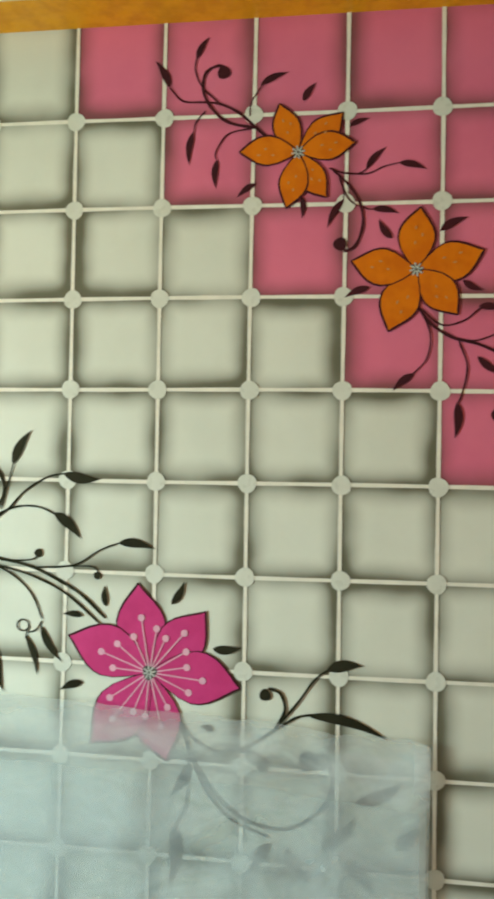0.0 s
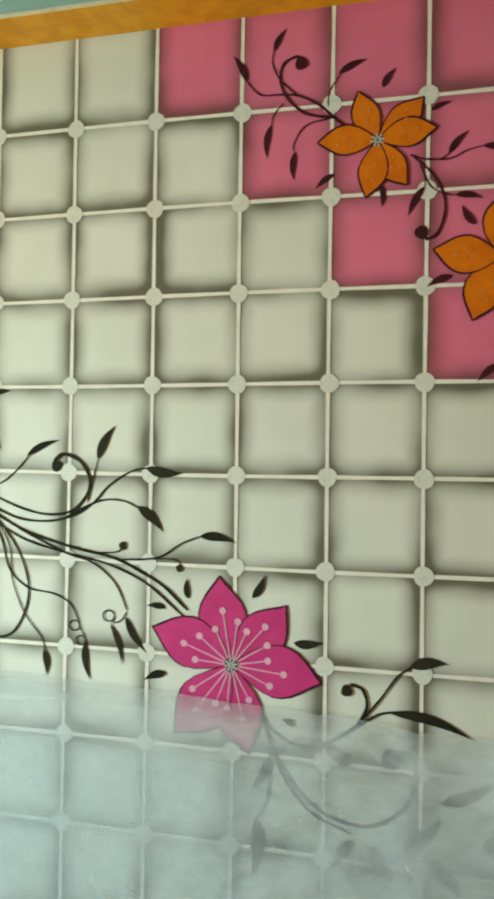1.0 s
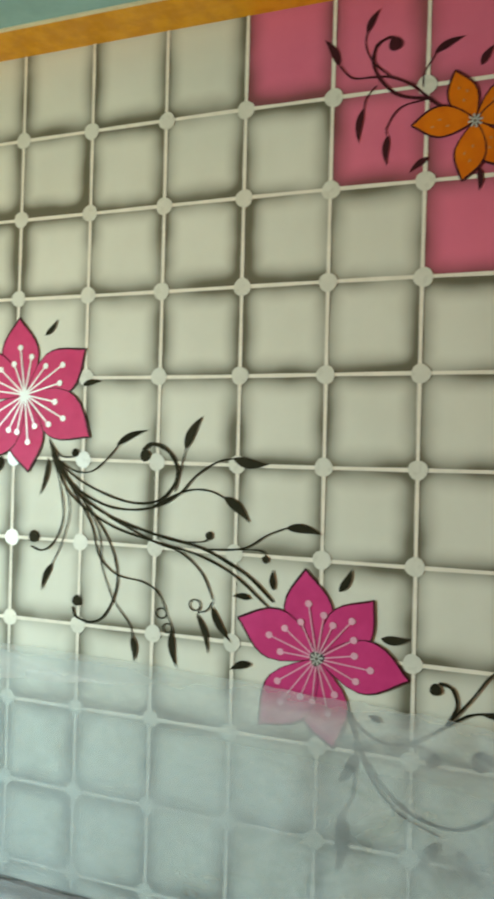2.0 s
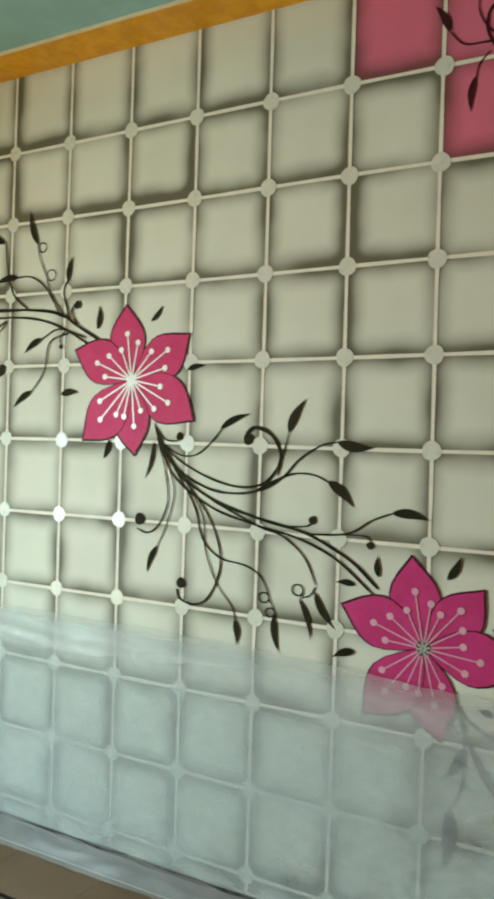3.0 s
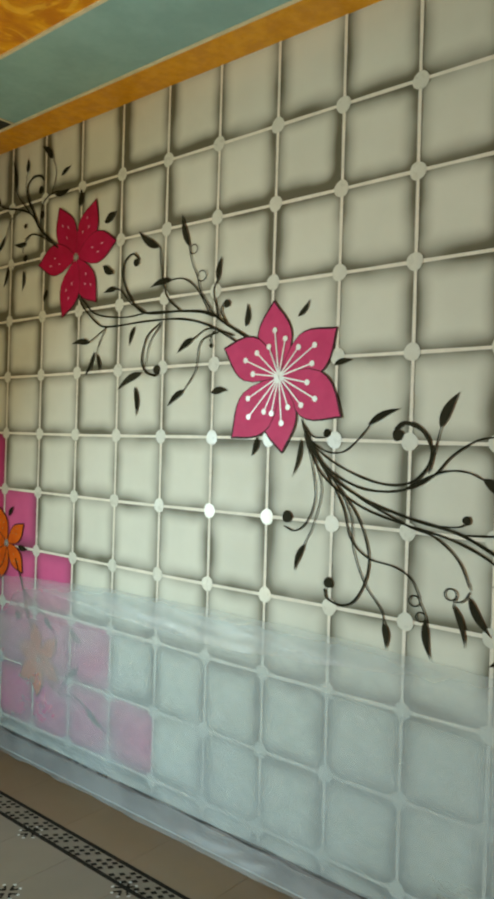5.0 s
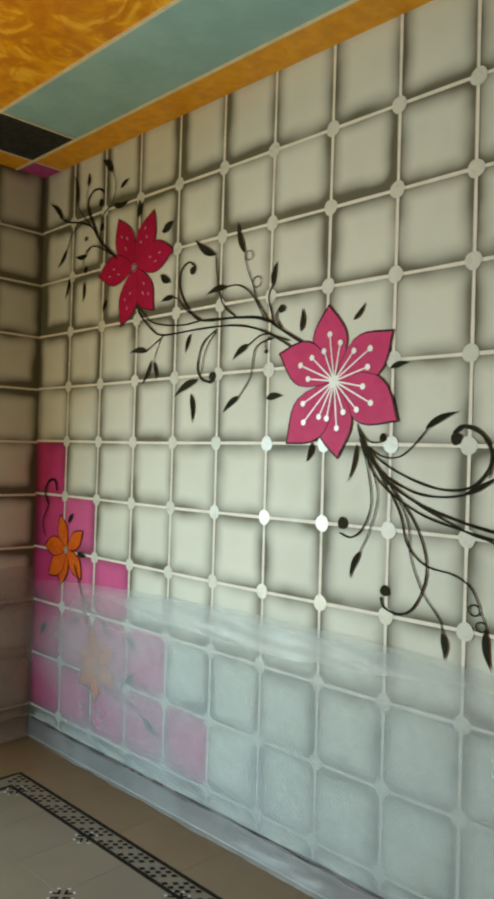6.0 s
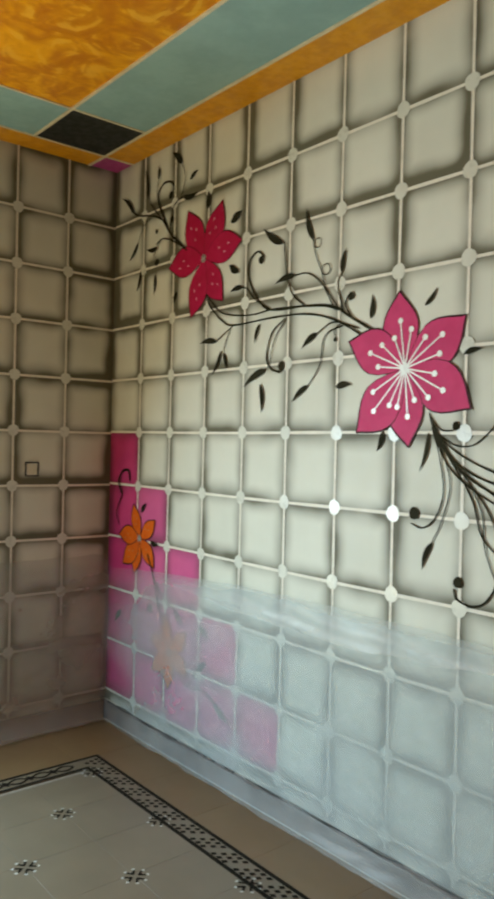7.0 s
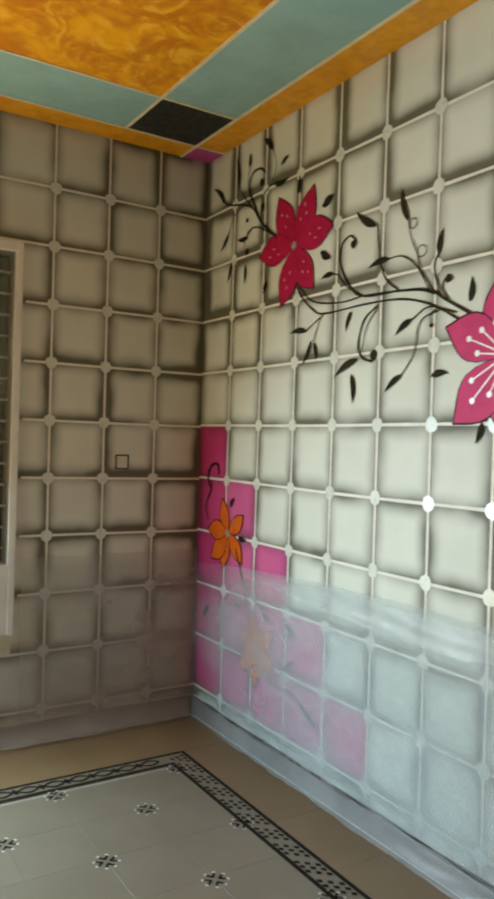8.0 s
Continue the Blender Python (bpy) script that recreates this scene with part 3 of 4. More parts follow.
vine(4, 4, (-0.652, 1.168), (-0.672, 1.138), (-0.700, 1.128))
vine(4, 3, (-0.694, 1.150), (-0.703, 1.130), (-0.706, 1.108))
curl((-0.716, 1.151), 20)
leaf((-0.706, 1.120), (-0.665, 0.992), 18)
leaf((-0.655, 1.151), (-0.580, 1.039), 22)
vine(6, 4, (-1.224, 1.552), (-1.123, 1.406), (-1.084, 1.290), (-1.013, 1.229), (-0.914, 1.212), (-0.854, 1.182), (-0.823, 1.130))
vine(4, 3, (-0.824, 1.134), (-0.818, 1.108), (-0.805, 1.085), (-0.792, 1.051))
curl((-0.838, 1.112), 19)
curl((-0.814, 1.064), 17)
leaf((-0.797, 1.060), (-0.776, 0.934), 22)
vine(5, 7, (-1.211, 1.538), (-1.076, 1.390), (-1.019, 1.277), (-1.012, 1.181), (-1.054, 1.087), (-1.111, 1.055), (-1.171, 1.070), (-1.184, 1.102))
bead((-1.168, 1.125), 19)
vine(4, 4, (-1.161, 1.494), (-1.086, 1.369), (-1.071, 1.252), (-1.022, 1.140), (-0.957, 1.063), (-0.944, 1.013))
leaf((-0.947, 1.024), (-0.937, 0.937), 22)
vine(4, 3, (-1.282, 1.643), (-1.236, 1.541), (-1.208, 1.441), (-1.241, 1.316), (-1.281, 1.240))
leaf((-1.273, 1.247), (-1.316, 1.146), 20)
vine(4, 5, (-1.290, 1.643), (-1.254, 1.541), (-1.234, 1.419), (-1.266, 1.330), (-1.316, 1.292), (-1.368, 1.304))
bead((-1.354, 1.339), 22)
leaf((-1.302, 1.622), (-1.338, 1.485), 16)
leaf((-1.330, 2.063), (-1.279, 2.121), 16)
leaf((-1.168, 1.882), (-1.093, 1.895), 18)
leaf((-1.504, 1.626), (-1.532, 1.552), 20)
leaf((-1.747, 1.797), (-1.660, 1.804), 22)
leaf((-1.576, 2.045), (-1.571, 2.136), 20)
# pink flower leaves
vine(6, 4, (-0.685, 1.336), (-0.551, 1.349), (-0.467, 1.398), (-0.399, 1.425))
leaf((-0.406, 1.423), (-0.287, 1.407), 26)
vine(4, 4, (-0.589, 1.343), (-0.494, 1.346), (-0.467, 1.325))
bead((-0.473, 1.318), 12)
leaf((-0.231, 1.237), (-0.191, 1.312), 22)
leaf((-0.442, 1.223), (-0.446, 1.290), 18)
leaf((-0.519, 1.189), (-0.585, 1.192), 18)
leaf((-0.097, 1.106), (-0.006, 1.114), 25)
leaf((-0.513, 0.980), (-0.588, 0.952), 23)
vine(8, 8, (0.097, 0.866), (0.129, 0.927), (0.116, 0.979), (0.077, 0.994))
bead((0.068, 0.973), 18)
vine(6, 6, (0.097, 0.866), (0.169, 0.956), (0.220, 1.028), (0.266, 1.063))
leaf((0.256, 1.059), (0.364, 1.075), 32)
vine(6, 7, (0.097, 0.866), (0.169, 0.912), (0.239, 0.923))
leaf((0.196, 0.919), (0.446, 0.857), 27)
vine(4, 8, (-0.201, 0.890), (-0.158, 0.831), (-0.076, 0.792), (0.013, 0.812), (0.100, 0.870))
vine(8, 9, (-0.201, 0.890), (-0.148, 0.753), (-0.073, 0.653), (0.017, 0.590), (0.141, 0.574), (0.244, 0.642), (0.277, 0.730), (0.250, 0.797), (0.206, 0.797))
bead((0.203, 0.780), 30)
vine(7, 5, (-0.190, 0.870), (-0.128, 0.701), (-0.036, 0.594), (0.088, 0.544))
vine(5, 5, (-0.167, 0.804), (-0.172, 0.628), (-0.215, 0.537), (-0.222, 0.449))
leaf((-0.166, 0.751), (-0.225, 0.645), 26)
leaf((-0.205, 0.555), (-0.222, 0.370), 30)
leaf((-0.092, 0.853), (-0.132, 0.868), 18)
vine(5, 6, (-0.041, 0.795), (0.031, 0.796), (0.081, 0.771))
bead((0.063, 0.760), 18)
leaf((0.347, 0.666), (0.490, 0.741), 34)
leaf((0.246, 0.522), (0.347, 0.624), 34)
leaf((0.142, 0.513), (0.213, 0.417), 34)
leaf((0.467, 0.540), (0.533, 0.613), 40)
leaf((0.089, 0.526), (0.038, 0.436), 30)
leaf((0.315, 0.493), (0.402, 0.399), 36)
# vine to the magenta flower
vine(8, 6, (-1.514, 1.975), (-1.676, 2.063), (-1.768, 2.115), (-1.928, 2.137), (-2.134, 2.146), (-2.226, 2.201), (-2.294, 2.308), (-2.289, 2.383), (-2.235, 2.414), (-2.190, 2.383))
bead((-2.211, 2.374), 18)
vine(5, 4, (-2.134, 2.146), (-2.245, 2.203), (-2.314, 2.265), (-2.392, 2.275))
leaf((-2.338, 2.272), (-2.430, 2.263), 20)
vine(6, 6, (-1.614, 1.987), (-1.766, 2.064), (-1.927, 2.104), (-2.132, 2.112), (-2.393, 2.108), (-2.481, 2.138), (-2.579, 2.219), (-2.619, 2.284))
vine(5, 5, (-1.737, 2.096), (-1.831, 2.124), (-2.098, 2.148), (-2.279, 2.141), (-2.474, 2.171), (-2.567, 2.237), (-2.611, 2.283))
vine(5, 4, (-1.928, 2.137), (-2.014, 2.206), (-2.053, 2.331), (-2.064, 2.428))
leaf((-2.067, 2.419), (-2.202, 2.509), 26)
vine(5, 4, (-1.768, 2.115), (-1.835, 2.213), (-1.917, 2.268), (-2.017, 2.271))
leaf((-1.990, 2.271), (-2.120, 2.253), 22)
vine(4, 3, (-1.731, 2.094), (-1.812, 2.195), (-1.840, 2.266), (-1.872, 2.330), (-1.888, 2.384), (-1.888, 2.402))
curl((-1.815, 2.268), 24, 4)
curl((-1.864, 2.382), 21, 4)
leaf((-1.886, 2.395), (-1.934, 2.540), 22)
vine(5, 4, (-1.712, 2.083), (-1.747, 2.193), (-1.725, 2.252))
leaf((-1.727, 2.238), (-1.707, 2.335), 20)
vine(6, 5, (-1.669, 2.058), (-1.704, 2.114), (-1.691, 2.149))
bead((-1.676, 2.143), 16)
vine(5, 4, (-1.630, 2.015), (-1.766, 2.053), (-1.859, 2.015))
leaf((-1.853, 2.019), (-1.945, 1.963), 21)
vine(5, 3, (-1.705, 2.038), (-1.811, 2.003), (-1.838, 1.889), (-1.909, 1.802))
leaf((-1.899, 1.811), (-1.996, 1.744), 20)
vine(4, 3, (-1.735, 2.044), (-1.759, 2.018), (-1.754, 1.991))
bead((-1.754, 1.984), 9)
vine(5, 8, (-2.044, 2.101), (-2.130, 2.046), (-2.161, 1.949), (-2.131, 1.894), (-2.067, 1.875))
bead((-2.064, 1.901), 21)
vine(4, 3, (-2.044, 2.093), (-2.111, 2.020), (-2.139, 1.911))
leaf((-2.159, 1.892), (-2.319, 1.819), 26)
leaf((-2.200, 1.832), (-2.188, 1.703), 22)
leaf((-2.211, 2.095), (-2.244, 2.010), 16)
vine(4, 4, (-2.393, 2.108), (-2.470, 2.072), (-2.530, 2.044))
leaf((-2.518, 2.043), (-2.656, 2.046), 22)
vine(4, 3, (-2.412, 2.102), (-2.460, 2.014), (-2.466, 1.968))
leaf((-2.467, 1.988), (-2.443, 1.904), 18)
leaf((-2.483, 2.000), (-2.556, 1.887), 18)
leaf((-2.424, 2.588), (-2.352, 2.620), 25)
leaf((-2.436, 2.388), (-2.360, 2.353), 22)
# branch over the magenta flower
vine(10, 5, (-2.778, 2.518), (-2.924, 2.627), (-3.008, 2.718), (-3.120, 2.764), (-3.236, 2.789), (-3.328, 2.834))
leaf((-3.290, 2.813), (-3.424, 2.927), 22)
vine(8, 9, (-2.952, 2.662), (-3.050, 2.832), (-3.015, 2.898), (-2.946, 2.901), (-2.903, 2.870))
bead((-2.932, 2.828), 20)
vine(5, 4, (-3.008, 2.718), (-3.122, 2.825), (-3.159, 2.888))
leaf((-3.152, 2.856), (-3.188, 3.031), 24)
vine(4, 3, (-2.991, 2.715), (-3.061, 2.835), (-3.055, 2.947))
leaf((-3.055, 2.938), (-3.052, 3.012), 20)
vine(6, 5, (-2.936, 2.644), (-2.914, 2.756), (-2.829, 2.794), (-2.740, 2.787))
leaf((-2.818, 2.786), (-2.687, 2.791), 22)
vine(4, 3, (-2.839, 2.794), (-2.808, 2.889), (-2.841, 2.969))
leaf((-2.840, 2.964), (-2.931, 3.044), 28)
leaf((-2.767, 2.864), (-2.696, 2.896), 18)
vine(6, 4, (-2.819, 2.543), (-2.923, 2.598), (-3.004, 2.619), (-3.063, 2.601))
leaf((-3.046, 2.580), (-3.158, 2.591), 20)
vine(4, 4, (-3.004, 2.619), (-3.073, 2.579), (-3.077, 2.531))
bead((-3.054, 2.506), 18)
leaf((-3.068, 2.445), (-3.075, 2.341), 18)
vine(4, 3, (-3.103, 2.754), (-3.192, 2.718), (-3.247, 2.630))
leaf((-3.242, 2.644), (-3.334, 2.557), 20)
leaf((-3.206, 2.486), (-3.248, 2.377), 20)
bead((-3.060, 2.669), 12)
bead((-2.917, 2.702), 19)
leaf((-2.856, 2.325), (-2.889, 2.266), 24)
leaf((-2.618, 2.687), (-2.612, 2.776), 28)
leaf((-2.434, 2.587), (-2.359, 2.612), 24)
leaf((-2.430, 2.378), (-2.358, 2.343), 22)
# corner flower
vine(10, 10, (-3.344, 1.277), (-3.387, 1.343), (-3.352, 1.402), (-3.289, 1.411), (-3.267, 1.356))
vine(6, 6, (-3.344, 1.277), (-3.403, 1.183), (-3.372, 1.107))
leaf((-3.143, 1.194), (-3.100, 1.246), 22)
leaf((-3.053, 1.048), (-2.970, 1.041), 22)
# stems and leaves behind the film, down to a second corner flower
vine(8, 7, (-3.075, 0.985), (-3.005, 0.850), (-2.960, 0.725), (-2.905, 0.640))
vine(6, 5, (-3.000, 0.840), (-2.890, 0.760), (-2.805, 0.735))
leaf((-2.815, 0.735), (-2.745, 0.670), 22)
vine(6, 5, (-2.780, 0.430), (-2.690, 0.385), (-2.560, 0.395), (-2.470, 0.360))
leaf((-2.480, 0.365), (-2.345, 0.300), 24)
vine(5, 5, (-2.690, 0.385), (-2.640, 0.450), (-2.615, 0.490))
leaf((-2.620, 0.480), (-2.545, 0.545), 22)
leaf((-2.610, 0.700), (-2.520, 0.650), 22)
bead((-3.040, 0.700), 22)
leaf((-3.330, 0.640), (-3.395, 0.560), 26)
flower(ORANGE, (0.141, 2.653), (0.079, 2.812), (0.279, 2.775), (0.319, 2.679), (0.232, 2.508), (0.106, 2.477), (-0.046, 2.660))
flower(ORANGE, (0.506, 2.280), (0.518, 2.474), (0.708, 2.338), (0.631, 2.140), (0.424, 2.090), (0.308, 2.309))
flower(FUCHSIA, (-0.296, 1.023), (-0.340, 1.301), (-0.120, 1.220), (-0.007, 0.988), (-0.235, 0.750), (-0.483, 0.791), (-0.564, 1.127))
flower(PINK, (-1.409, 1.849), (-1.443, 2.132), (-1.158, 2.012), (-1.131, 1.699), (-1.386, 1.567), (-1.635, 1.619), (-1.684, 1.969))
flower(MAGENTA, (-2.637, 2.454), (-2.781, 2.715), (-2.498, 2.705), (-2.347, 2.491), (-2.481, 2.229), (-2.736, 2.178), (-2.939, 2.454))
flower(DEEP_ORANGE, (-3.158, 1.054), (-3.229, 1.235), (-3.010, 1.165), (-3.012, 0.913), (-3.204, 0.860), (-3.331, 0.900), (-3.375, 1.057))
flower(DEEP_ORANGE, (-2.850, 0.515), (-2.905, 0.695), (-2.715, 0.640), (-2.690, 0.430), (-2.860, 0.325), (-3.010, 0.395), (-3.035, 0.560))

# ---- skirting ----
tagged(part("baseboard", solid(XW + 0.014, XE, -0.014, 0, 0, 0.104, bevel=0.003), SKIRT), "grey marble skirting behind plastic sheet", "skirting", kind="structure")
for y0, y1 in ((YS, DY0), (DY1, 0.0)):
    tagged(part("baseboard", solid(XW, XW + 0.014, y0, y1, 0, 0.104, bevel=0.003), SKIRT), "grey marble skirting behind plastic sheet", "skirting", kind="structure")
for a, b in ((-3.44, -2.75), (-2.62, -2.44), (-2.38, -2.30), (-2.22, -1.35), (-1.3, -0.55), (-0.4, 0.5)):
    tagged(part("trim", ribbon(bmesh.new(), wavy(a, b, lambda x: (x, 0.107 + 0.002 * math.sin(9 * x)), 24),
                               [0.017 * (0.8 + 0.5 * math.sin(k * 0.8 + a)) for k in range(25)], -0.0155), GRIME), "dark open joint above the skirting", "joint", kind="structure")
tagged(part("trim", ribbon(bmesh.new(), [(-2.455, 0.112), (-2.42, 0.122), (-2.37, 0.108)], [0.004, 0.03, 0.006], -0.0165), GRIME),
       "dark chipped hole in the joint above the skirting", "joint", kind="structure")
# added strip: stands in for the whitish edge where the film bunches
tagged(part("trim", solid(XW + 0.02, XE, -0.019, -0.014, 0, 0.006, bevel=0.002), SILVER), "thin grey strip added for the film's whitish edge at the floor", "seal", kind="structure")


# ---- polythene sheets hung over the lower walls ----
def sheet(name, mat, x0, x1, top, foot, gap, seed, side=None, nx=150, nz=46, low=0.012, parent=None, label="", fade=0.45):
    """A hanging film: creased, with a wavering upper edge."""
    b = bmesh.new()
    thin = b.verts.layers.float.new("edge_thinness")
    grid = []
    for i in range(nx + 1):
        u = x0 + (x1 - x0) * i / nx
        bow = (u + 1.6) / (2.15 if u > -1.6 else 1.5)
        t = top + (0.0 if side else 0.085 - 0.085 * bow * bow if u > -1.6 else 0.085 - 0.055 * bow * bow) + 0.010 * noise.noise((u * 5, seed, 0)) + 0.006 * noise.noise((u * 23, seed, 3))
        col = []
        for k in range(nz + 1):
            s = k / nz
            foot_z = t - (t - low) * math.sin(math.pi * i / nx) ** 0.6 if low > 0.5 else low
            z = foot_z + (t - foot_z) * s + (0.03 * noise.noise((u * 4, seed, 5)) * (1 - s) * math.sin(math.pi * i / nx) if low > 0.5 else 0.0)
            fold = noise.noise((u * 4.0 + z, z * 3.0 + u, seed)) * 0.6 + noise.noise((u * 11 + 3 * z, z * 6 - 2 * u, seed + 4)) * 0.3
            out = gap + 0.011 * (fold + 0.6) * (1 - 0.5 * s)
            if not side and u > -0.75:
                facet = 1 - 2.2 * abs(noise.noise((u * 3.1 + 1.7 * z, z * 2.3 - 1.5 * u, seed + 11)))
                out += 0.016 * facet * min(1.0, (u + 0.75) / 0.6)
            out += foot * (0.8 + 0.7 * noise.noise((u * 4, seed, 2)) + 0.3 * noise.noise((u * 15, seed, 7))) * max(0.0, 1 - z / 0.09) ** 1.5
            if low > 0.5:
                out += 0.022 * noise.noise((u * 2.2, z * 19 + u * 2, seed))
            if s > 0.93:
                out += 0.006 * noise.noise((u * 14, seed, 9))
            v = b.verts.new((u, -max(out, gap * 0.6), z))
            v[thin] = fade * max(0.0, 1 - (t - z) / 0.07)
            col.append(v)
        grid.append(col)
    for p, q in zip(grid, grid[1:]):
        for k in range(nz):
            b.faces.new((p[k], q[k], q[k + 1], p[k + 1])).smooth = True
    if side:
        west(b)
    return part(name, b, mat, parent, label)


hung = tagged(sheet("plastic_sheet", FILM_THIN, XW + 0.004, 0.552, 0.865, 0.0, 0.024, 1.0, low=0.12),
              "milky creased polythene sheet hung over the lower painted wall", "plastic sheet", "protective sheets")
sheet("inner_layer", FILM, XW + 0.02, 0.53, 0.675, 0.0, 0.046, 5.0, low=0.13, parent=hung, label="second hazier layer of polythene")
# pale strip below the upper edge, coloured to carry the film's highlights
sheet("folded_edge", FILM_FOLD, -2.95, -0.7, 0.85, 0.0, 0.036, 12.0, nx=150, nz=40, low=0.815, fade=0.8, parent=hung, label="crumpled folded edge, its whitish highlights put into the tint")


def trailing_foot(x0, x1, top, owner, mat, side=False, nx=220, nz=10):
    """The loose foot of the film: it hangs over the skirting, ripples and runs out onto the tiles."""
    b = bmesh.new()
    grid = []
    for i in range(nx + 1):
        u = x0 + (x1 - x0) * i / nx
        t = top + 0.012 * noise.noise((u * 3, 2, 1)) + 0.006 * noise.noise((u * 17, 2, 4))
        run = 0.022 + 0.020 * noise.noise((u * 2.2, 4, 0)) + 0.011 * noise.noise((u * 9, 4, 3))
        col = []
        for k in range(nz + 1):
            s = k / nz
            out = 0.024 + 0.006 * noise.noise((u * 9 + s, s * 3, 6)) + run * s ** 3
            col.append(b.verts.new((u, -out, 0.004 + (t - 0.004) * (1 - s) ** 0.8 + 0.003 * max(0.0, noise.noise((u * 14, s, 8))))))
        grid.append(col)
    for p, q in zip(grid, grid[1:]):
        for k in range(nz):
            b.faces.new((p[k], p[k + 1], q[k + 1], q[k])).smooth = True
    if side:
        west(b)
    return part("trailing_foot", b, mat, owner, "rippled loose foot over the skirting")


trailing_foot(XW + 0.03, 0.54, 0.098, hung, FILM_FOOT)
sheet("rolled_hem", FILM_FOLD, 0.515, 0.562, 0.86, 0.0, 0.032, 15.0, nx=10, low=0.1, parent=hung, label="rolled end of the sheet")
# side wall film, in the tint darkened for shade
dull = tagged(sheet("plastic_sheet", FILM_SHADED, -0.985, -0.004, 0.93, 0.0, 0.018, 8.0, side=True, nx=90, low=0.108),
              "polythene sheet hung over the side wall, tinted dark for its shade", "plastic sheet", "protective sheets")
sheet("lower_fold", FILM_SHADED, -1.76, -0.05, 0.50, 0.05, 0.034, 21.0, side=True, nx=110, nz=24, low=0.012, parent=dull, label="second hazier layer of polythene")
trailing_foot(-1.76, -0.03, 0.11, dull, FILM_SHADED, side=True, nx=130)

# ---- window in the west wall ----
window = tagged(new("window_1"), "barred window with pale surround and dull glass", "window", kind="structure")
fx = XW + 0.022
part("window_frame", solid(XW - 0.02, fx, WY1, WY1 + 0.036, 0.555, WZ1 + 0.05, bevel=0.004), FRAME, window, "off-white painted jamb")
part("window_frame", solid(XW - 0.02, fx, WY0 - 0.036, WY0, 0.555, WZ1 + 0.05, bevel=0.004), FRAME, window, "off-white painted jamb")
part("window_frame", solid(XW - 0.02, fx, WY0, WY1, WZ1, WZ1 + 0.05, bevel=0.004), FRAME, window, "off-white painted head")
part("window_sill", solid(XW - 0.02, fx - 0.004, WY0, WY1, 0.555, WZ0, bevel=0.004), FRAME, window, "off-white apron panel below the glass")
part("pane", solid(XW - 0.12, XW - 0.112, WY0, WY1, WZ0, WZ1), GLASS, window, "smoky dull glass")
for k in range(14):
    z = WZ0 + 0.075 + k * 0.1045
    part("bar", solid(XW - 0.062, XW - 0.048, WY0, WY1, z - 0.006, z + 0.006, bevel=0.003), STEEL, window)
for y in (WY1 - 0.19, WY1 - 0.38):
    part("upright", solid(XW - 0.072, XW - 0.064, y - 0.012, y + 0.012, WZ0, WZ1), STEEL, window)
tagged(part("neighbour_wall", solid(XW - 1.5, XW - 1.3, -1.75, 0.6, -0.1, 3.2), GROUT), "dim grey wall outside the window", "wall", kind="structure")
# unseen slab, added to keep sky light from the gap behind the window
tagged(part("passage_sky_block", solid(XW - 1.3, XW - 0.3, -1.75, 0.6, 3.1, 3.3), GROUT), "unseen slab added to keep the sky off the window", "canopy", kind="structure")

# ---- switch box ----
switch = tagged(new("switch_box"), "small square recessed switch box on the painted wall", "switch box")
SY0, SY1, SZ0, SZ1 = -0.507, -0.432, 1.372, 1.449
b = bmesh.new()
for y0, y1, z0, z1 in ((SY0, SY1, SZ0, SZ0 + 0.007), (SY0, SY1, SZ1 - 0.007, SZ1), (SY0, SY0 + 0.007, SZ0 + 0.007, SZ1 - 0.007), (SY1 - 0.007, SY1, SZ0 + 0.007, SZ1 - 0.007)):
    box(b, XW - 0.01, XW + 0.007, y0, y1, z0, z1)
part("rim", b, GRIME, switch, "dark box rim")
part("cover", solid(XW, XW + 0.0045, SY0 + 0.007, SY1 - 0.007, SZ0 + 0.007, SZ1 - 0.007, bevel=0.001), WALL, switch, "cream blank cover")
for z in (SZ0 + 0.018, SZ1 - 0.018):
    b = bmesh.new()
    bmesh.ops.create_cone(b, cap_ends=True, segments=10, radius1=0.003, radius2=0.002, depth=0.003,
                          matrix=pose(XW + 0.0055, (SY0 + SY1) / 2, z, 0, 90, 0))
    part("screw", b, STEEL, switch)

# ---- medallions and tiles of the floor ----
T = 0.2885
TX, TY = -2.905, -0.405


def floor_mesh(name, b, mat):
    me = bpy.data.meshes.new(name)
    b.to_mesh(me)
    b.free()
    me.materials.append(mat)
    return me


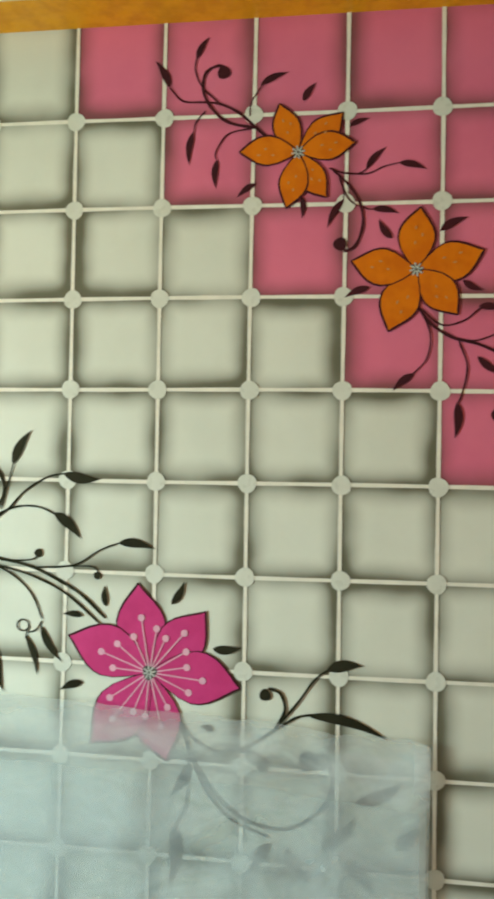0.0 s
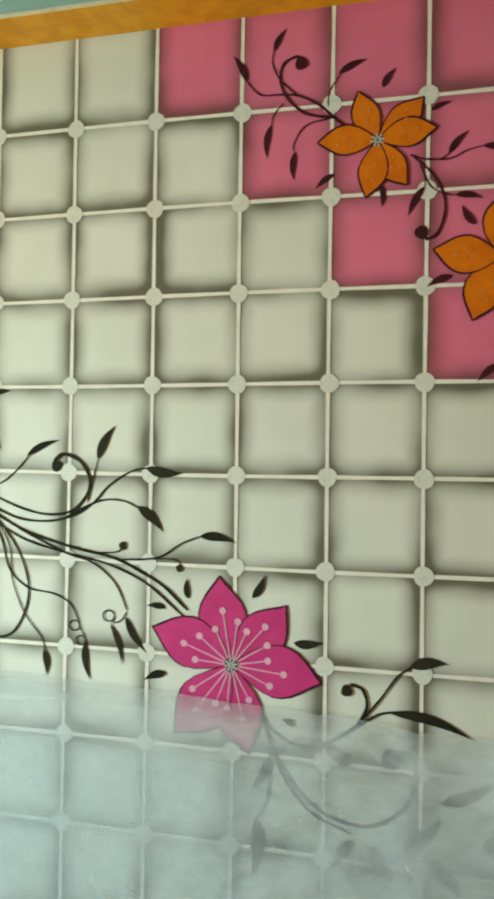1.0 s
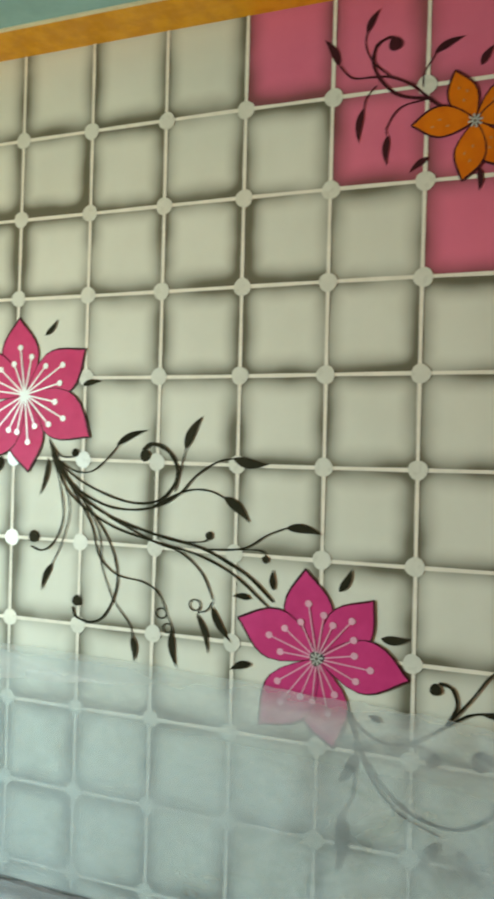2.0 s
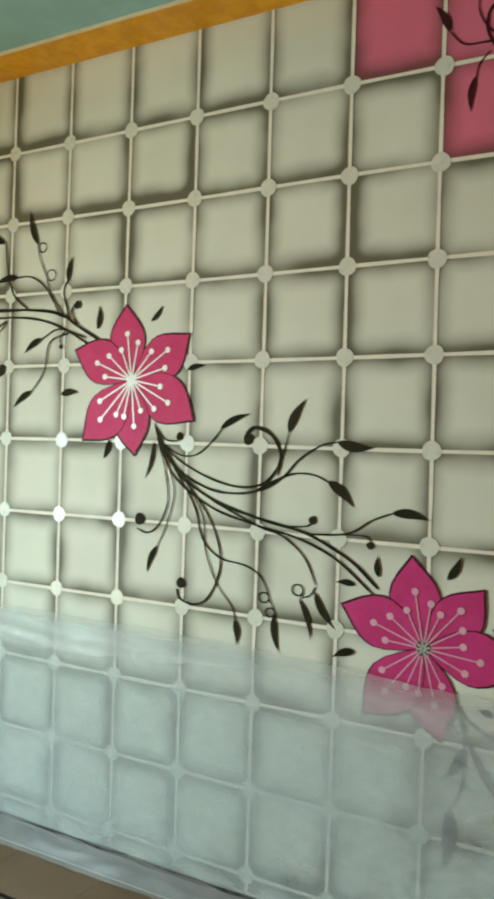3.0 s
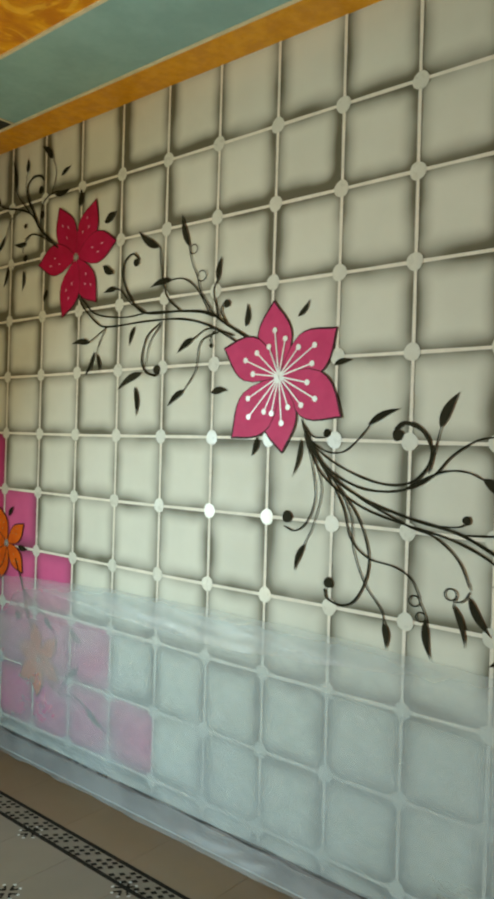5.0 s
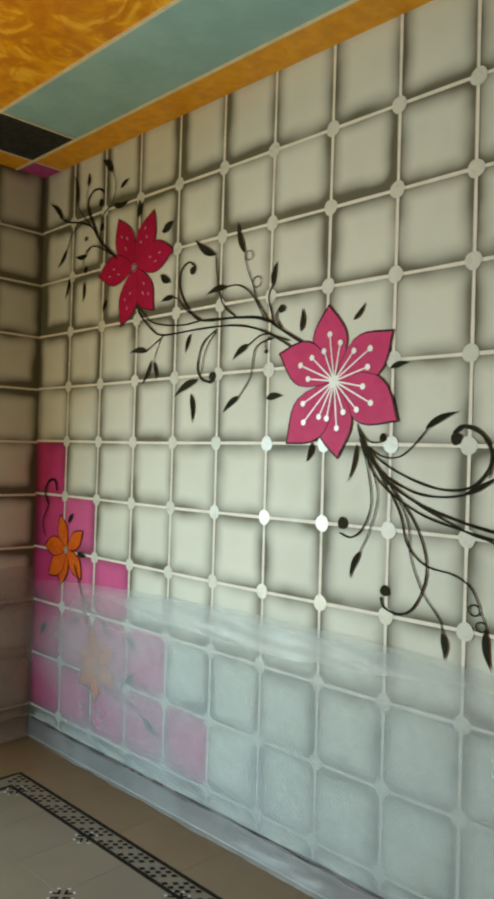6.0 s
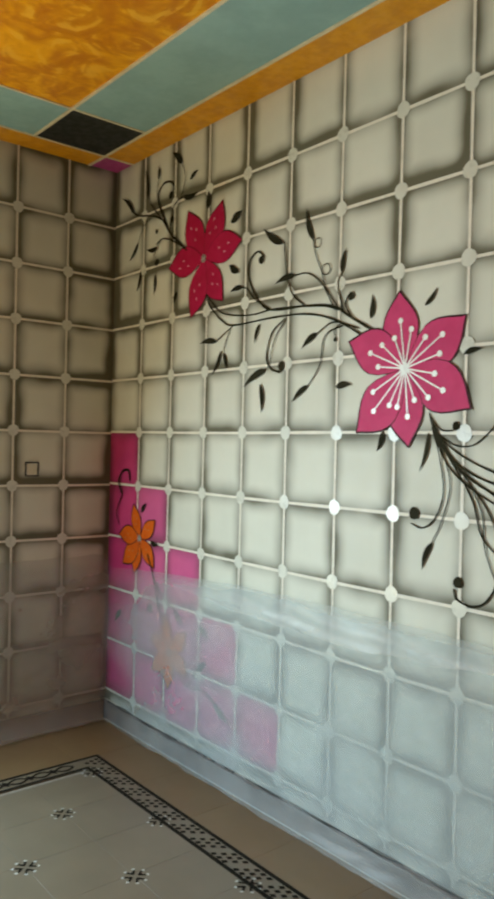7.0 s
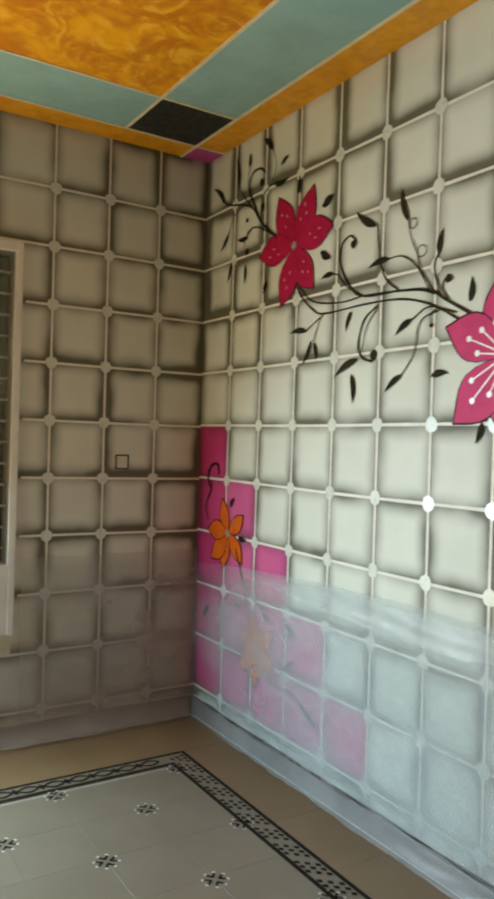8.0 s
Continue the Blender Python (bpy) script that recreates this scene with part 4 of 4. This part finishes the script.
b = bmesh.new()
for k in range(4):
    m = pose(0, 0, 0, 0, 0, 90 * k + 45)
    for off in (-0.011, 0.011):
        q = [(0.012, off - 0.0042), (0.040, off * 1.5 - 0.0055), (0.047, off * 2.0), (0.040, off * 1.5 + 0.0055), (0.012, off + 0.0042)]
        b.faces.new([b.verts.new(m @ Vector((u, v, 0.0012))) for u, v in q])
    m = pose(0, 0, 0, 0, 0, 90 * k)
    b.faces.new([b.verts.new(m @ Vector((u, v, 0.0012))) for u, v in ((0.010, 0), (0.024, -0.006), (0.034, 0), (0.024, 0.006))])
    for turn in (-24, 24):
        m = pose(0, 0, 0, 0, 0, 90 * k + 45 + turn)
        b.faces.new([b.verts.new(m @ Vector((u, v, 0.0012))) for u, v in ((0.044, 0), (0.052, -0.009), (0.060, 0), (0.052, 0.009))]).material_index = 1
star = floor_mesh("floor_medallion", b, INK)
star.materials.append(STEEL)
tiles = {}


def tile(name, mat, x0, x1, y0, y1):
    g = 0.0004
    w, d = round(x1 - x0 - 2 * g, 4), round(y1 - y0 - 2 * g, 4)
    if w < 0.01 or d < 0.01:
        return
    if (name, w, d) not in tiles:
        e = 0.0003
        q = bmesh.new()
        rows = [[q.verts.new((u * (w / 2 - ins), v * (d / 2 - ins), z)) for u, v in ((-1, -1), (1, -1), (1, 1), (-1, 1))] for ins, z in ((0, -0.006), (0, -e), (e, 0))]
        for lo, hi in zip(rows, rows[1:]):
            for k in range(4):
                q.faces.new((lo[k], lo[(k + 1) % 4], hi[(k + 1) % 4], hi[k]))
        q.faces.new(rows[-1])
        tiles[name, w, d] = floor_mesh(name, q, mat)
    ob = new(name, tiles[name, w, d])
    ob.parent, ob.matrix_basis = floor, pose((x0 + x1) / 2, (y0 + y1) / 2, random.uniform(-0.0001, 0))


i = 0
while TX + i * T < XE:
    j = 0
    while TY - j * T > YS:
        x, y = TX + i * T, TY - j * T
        tile("floor_tile", TILE, max(x, GX), min(x + T, XE), max(y - T, YS), min(y, GY))
        j += 1
    i += 1
for i in range(0, 19):
    for j in range(0, 18):
        if (i + j) % 2 == 0:
            x, y = TX + 0.02 + i * T, -0.982 + 2 * T - j * T
            if GX + 0.03 < x < XE - 0.05 and YS + 0.05 < y < GY + 0.02:
                ob = new("floor_medallion", star)
                ob.parent, ob.matrix_basis = floor, pose(x, y, 0) @ Matrix.Scale(0.88, 4)
x = FX
while x < XE:
    tile("margin_tile", MARGIN, x, min(x + 0.4, XE), FY, 0)
    x += 0.4
y = 0.0
while y > YS:
    tile("margin_tile", MARGIN, XW, FX, max(y - 0.4, YS), y)
    y -= 0.4
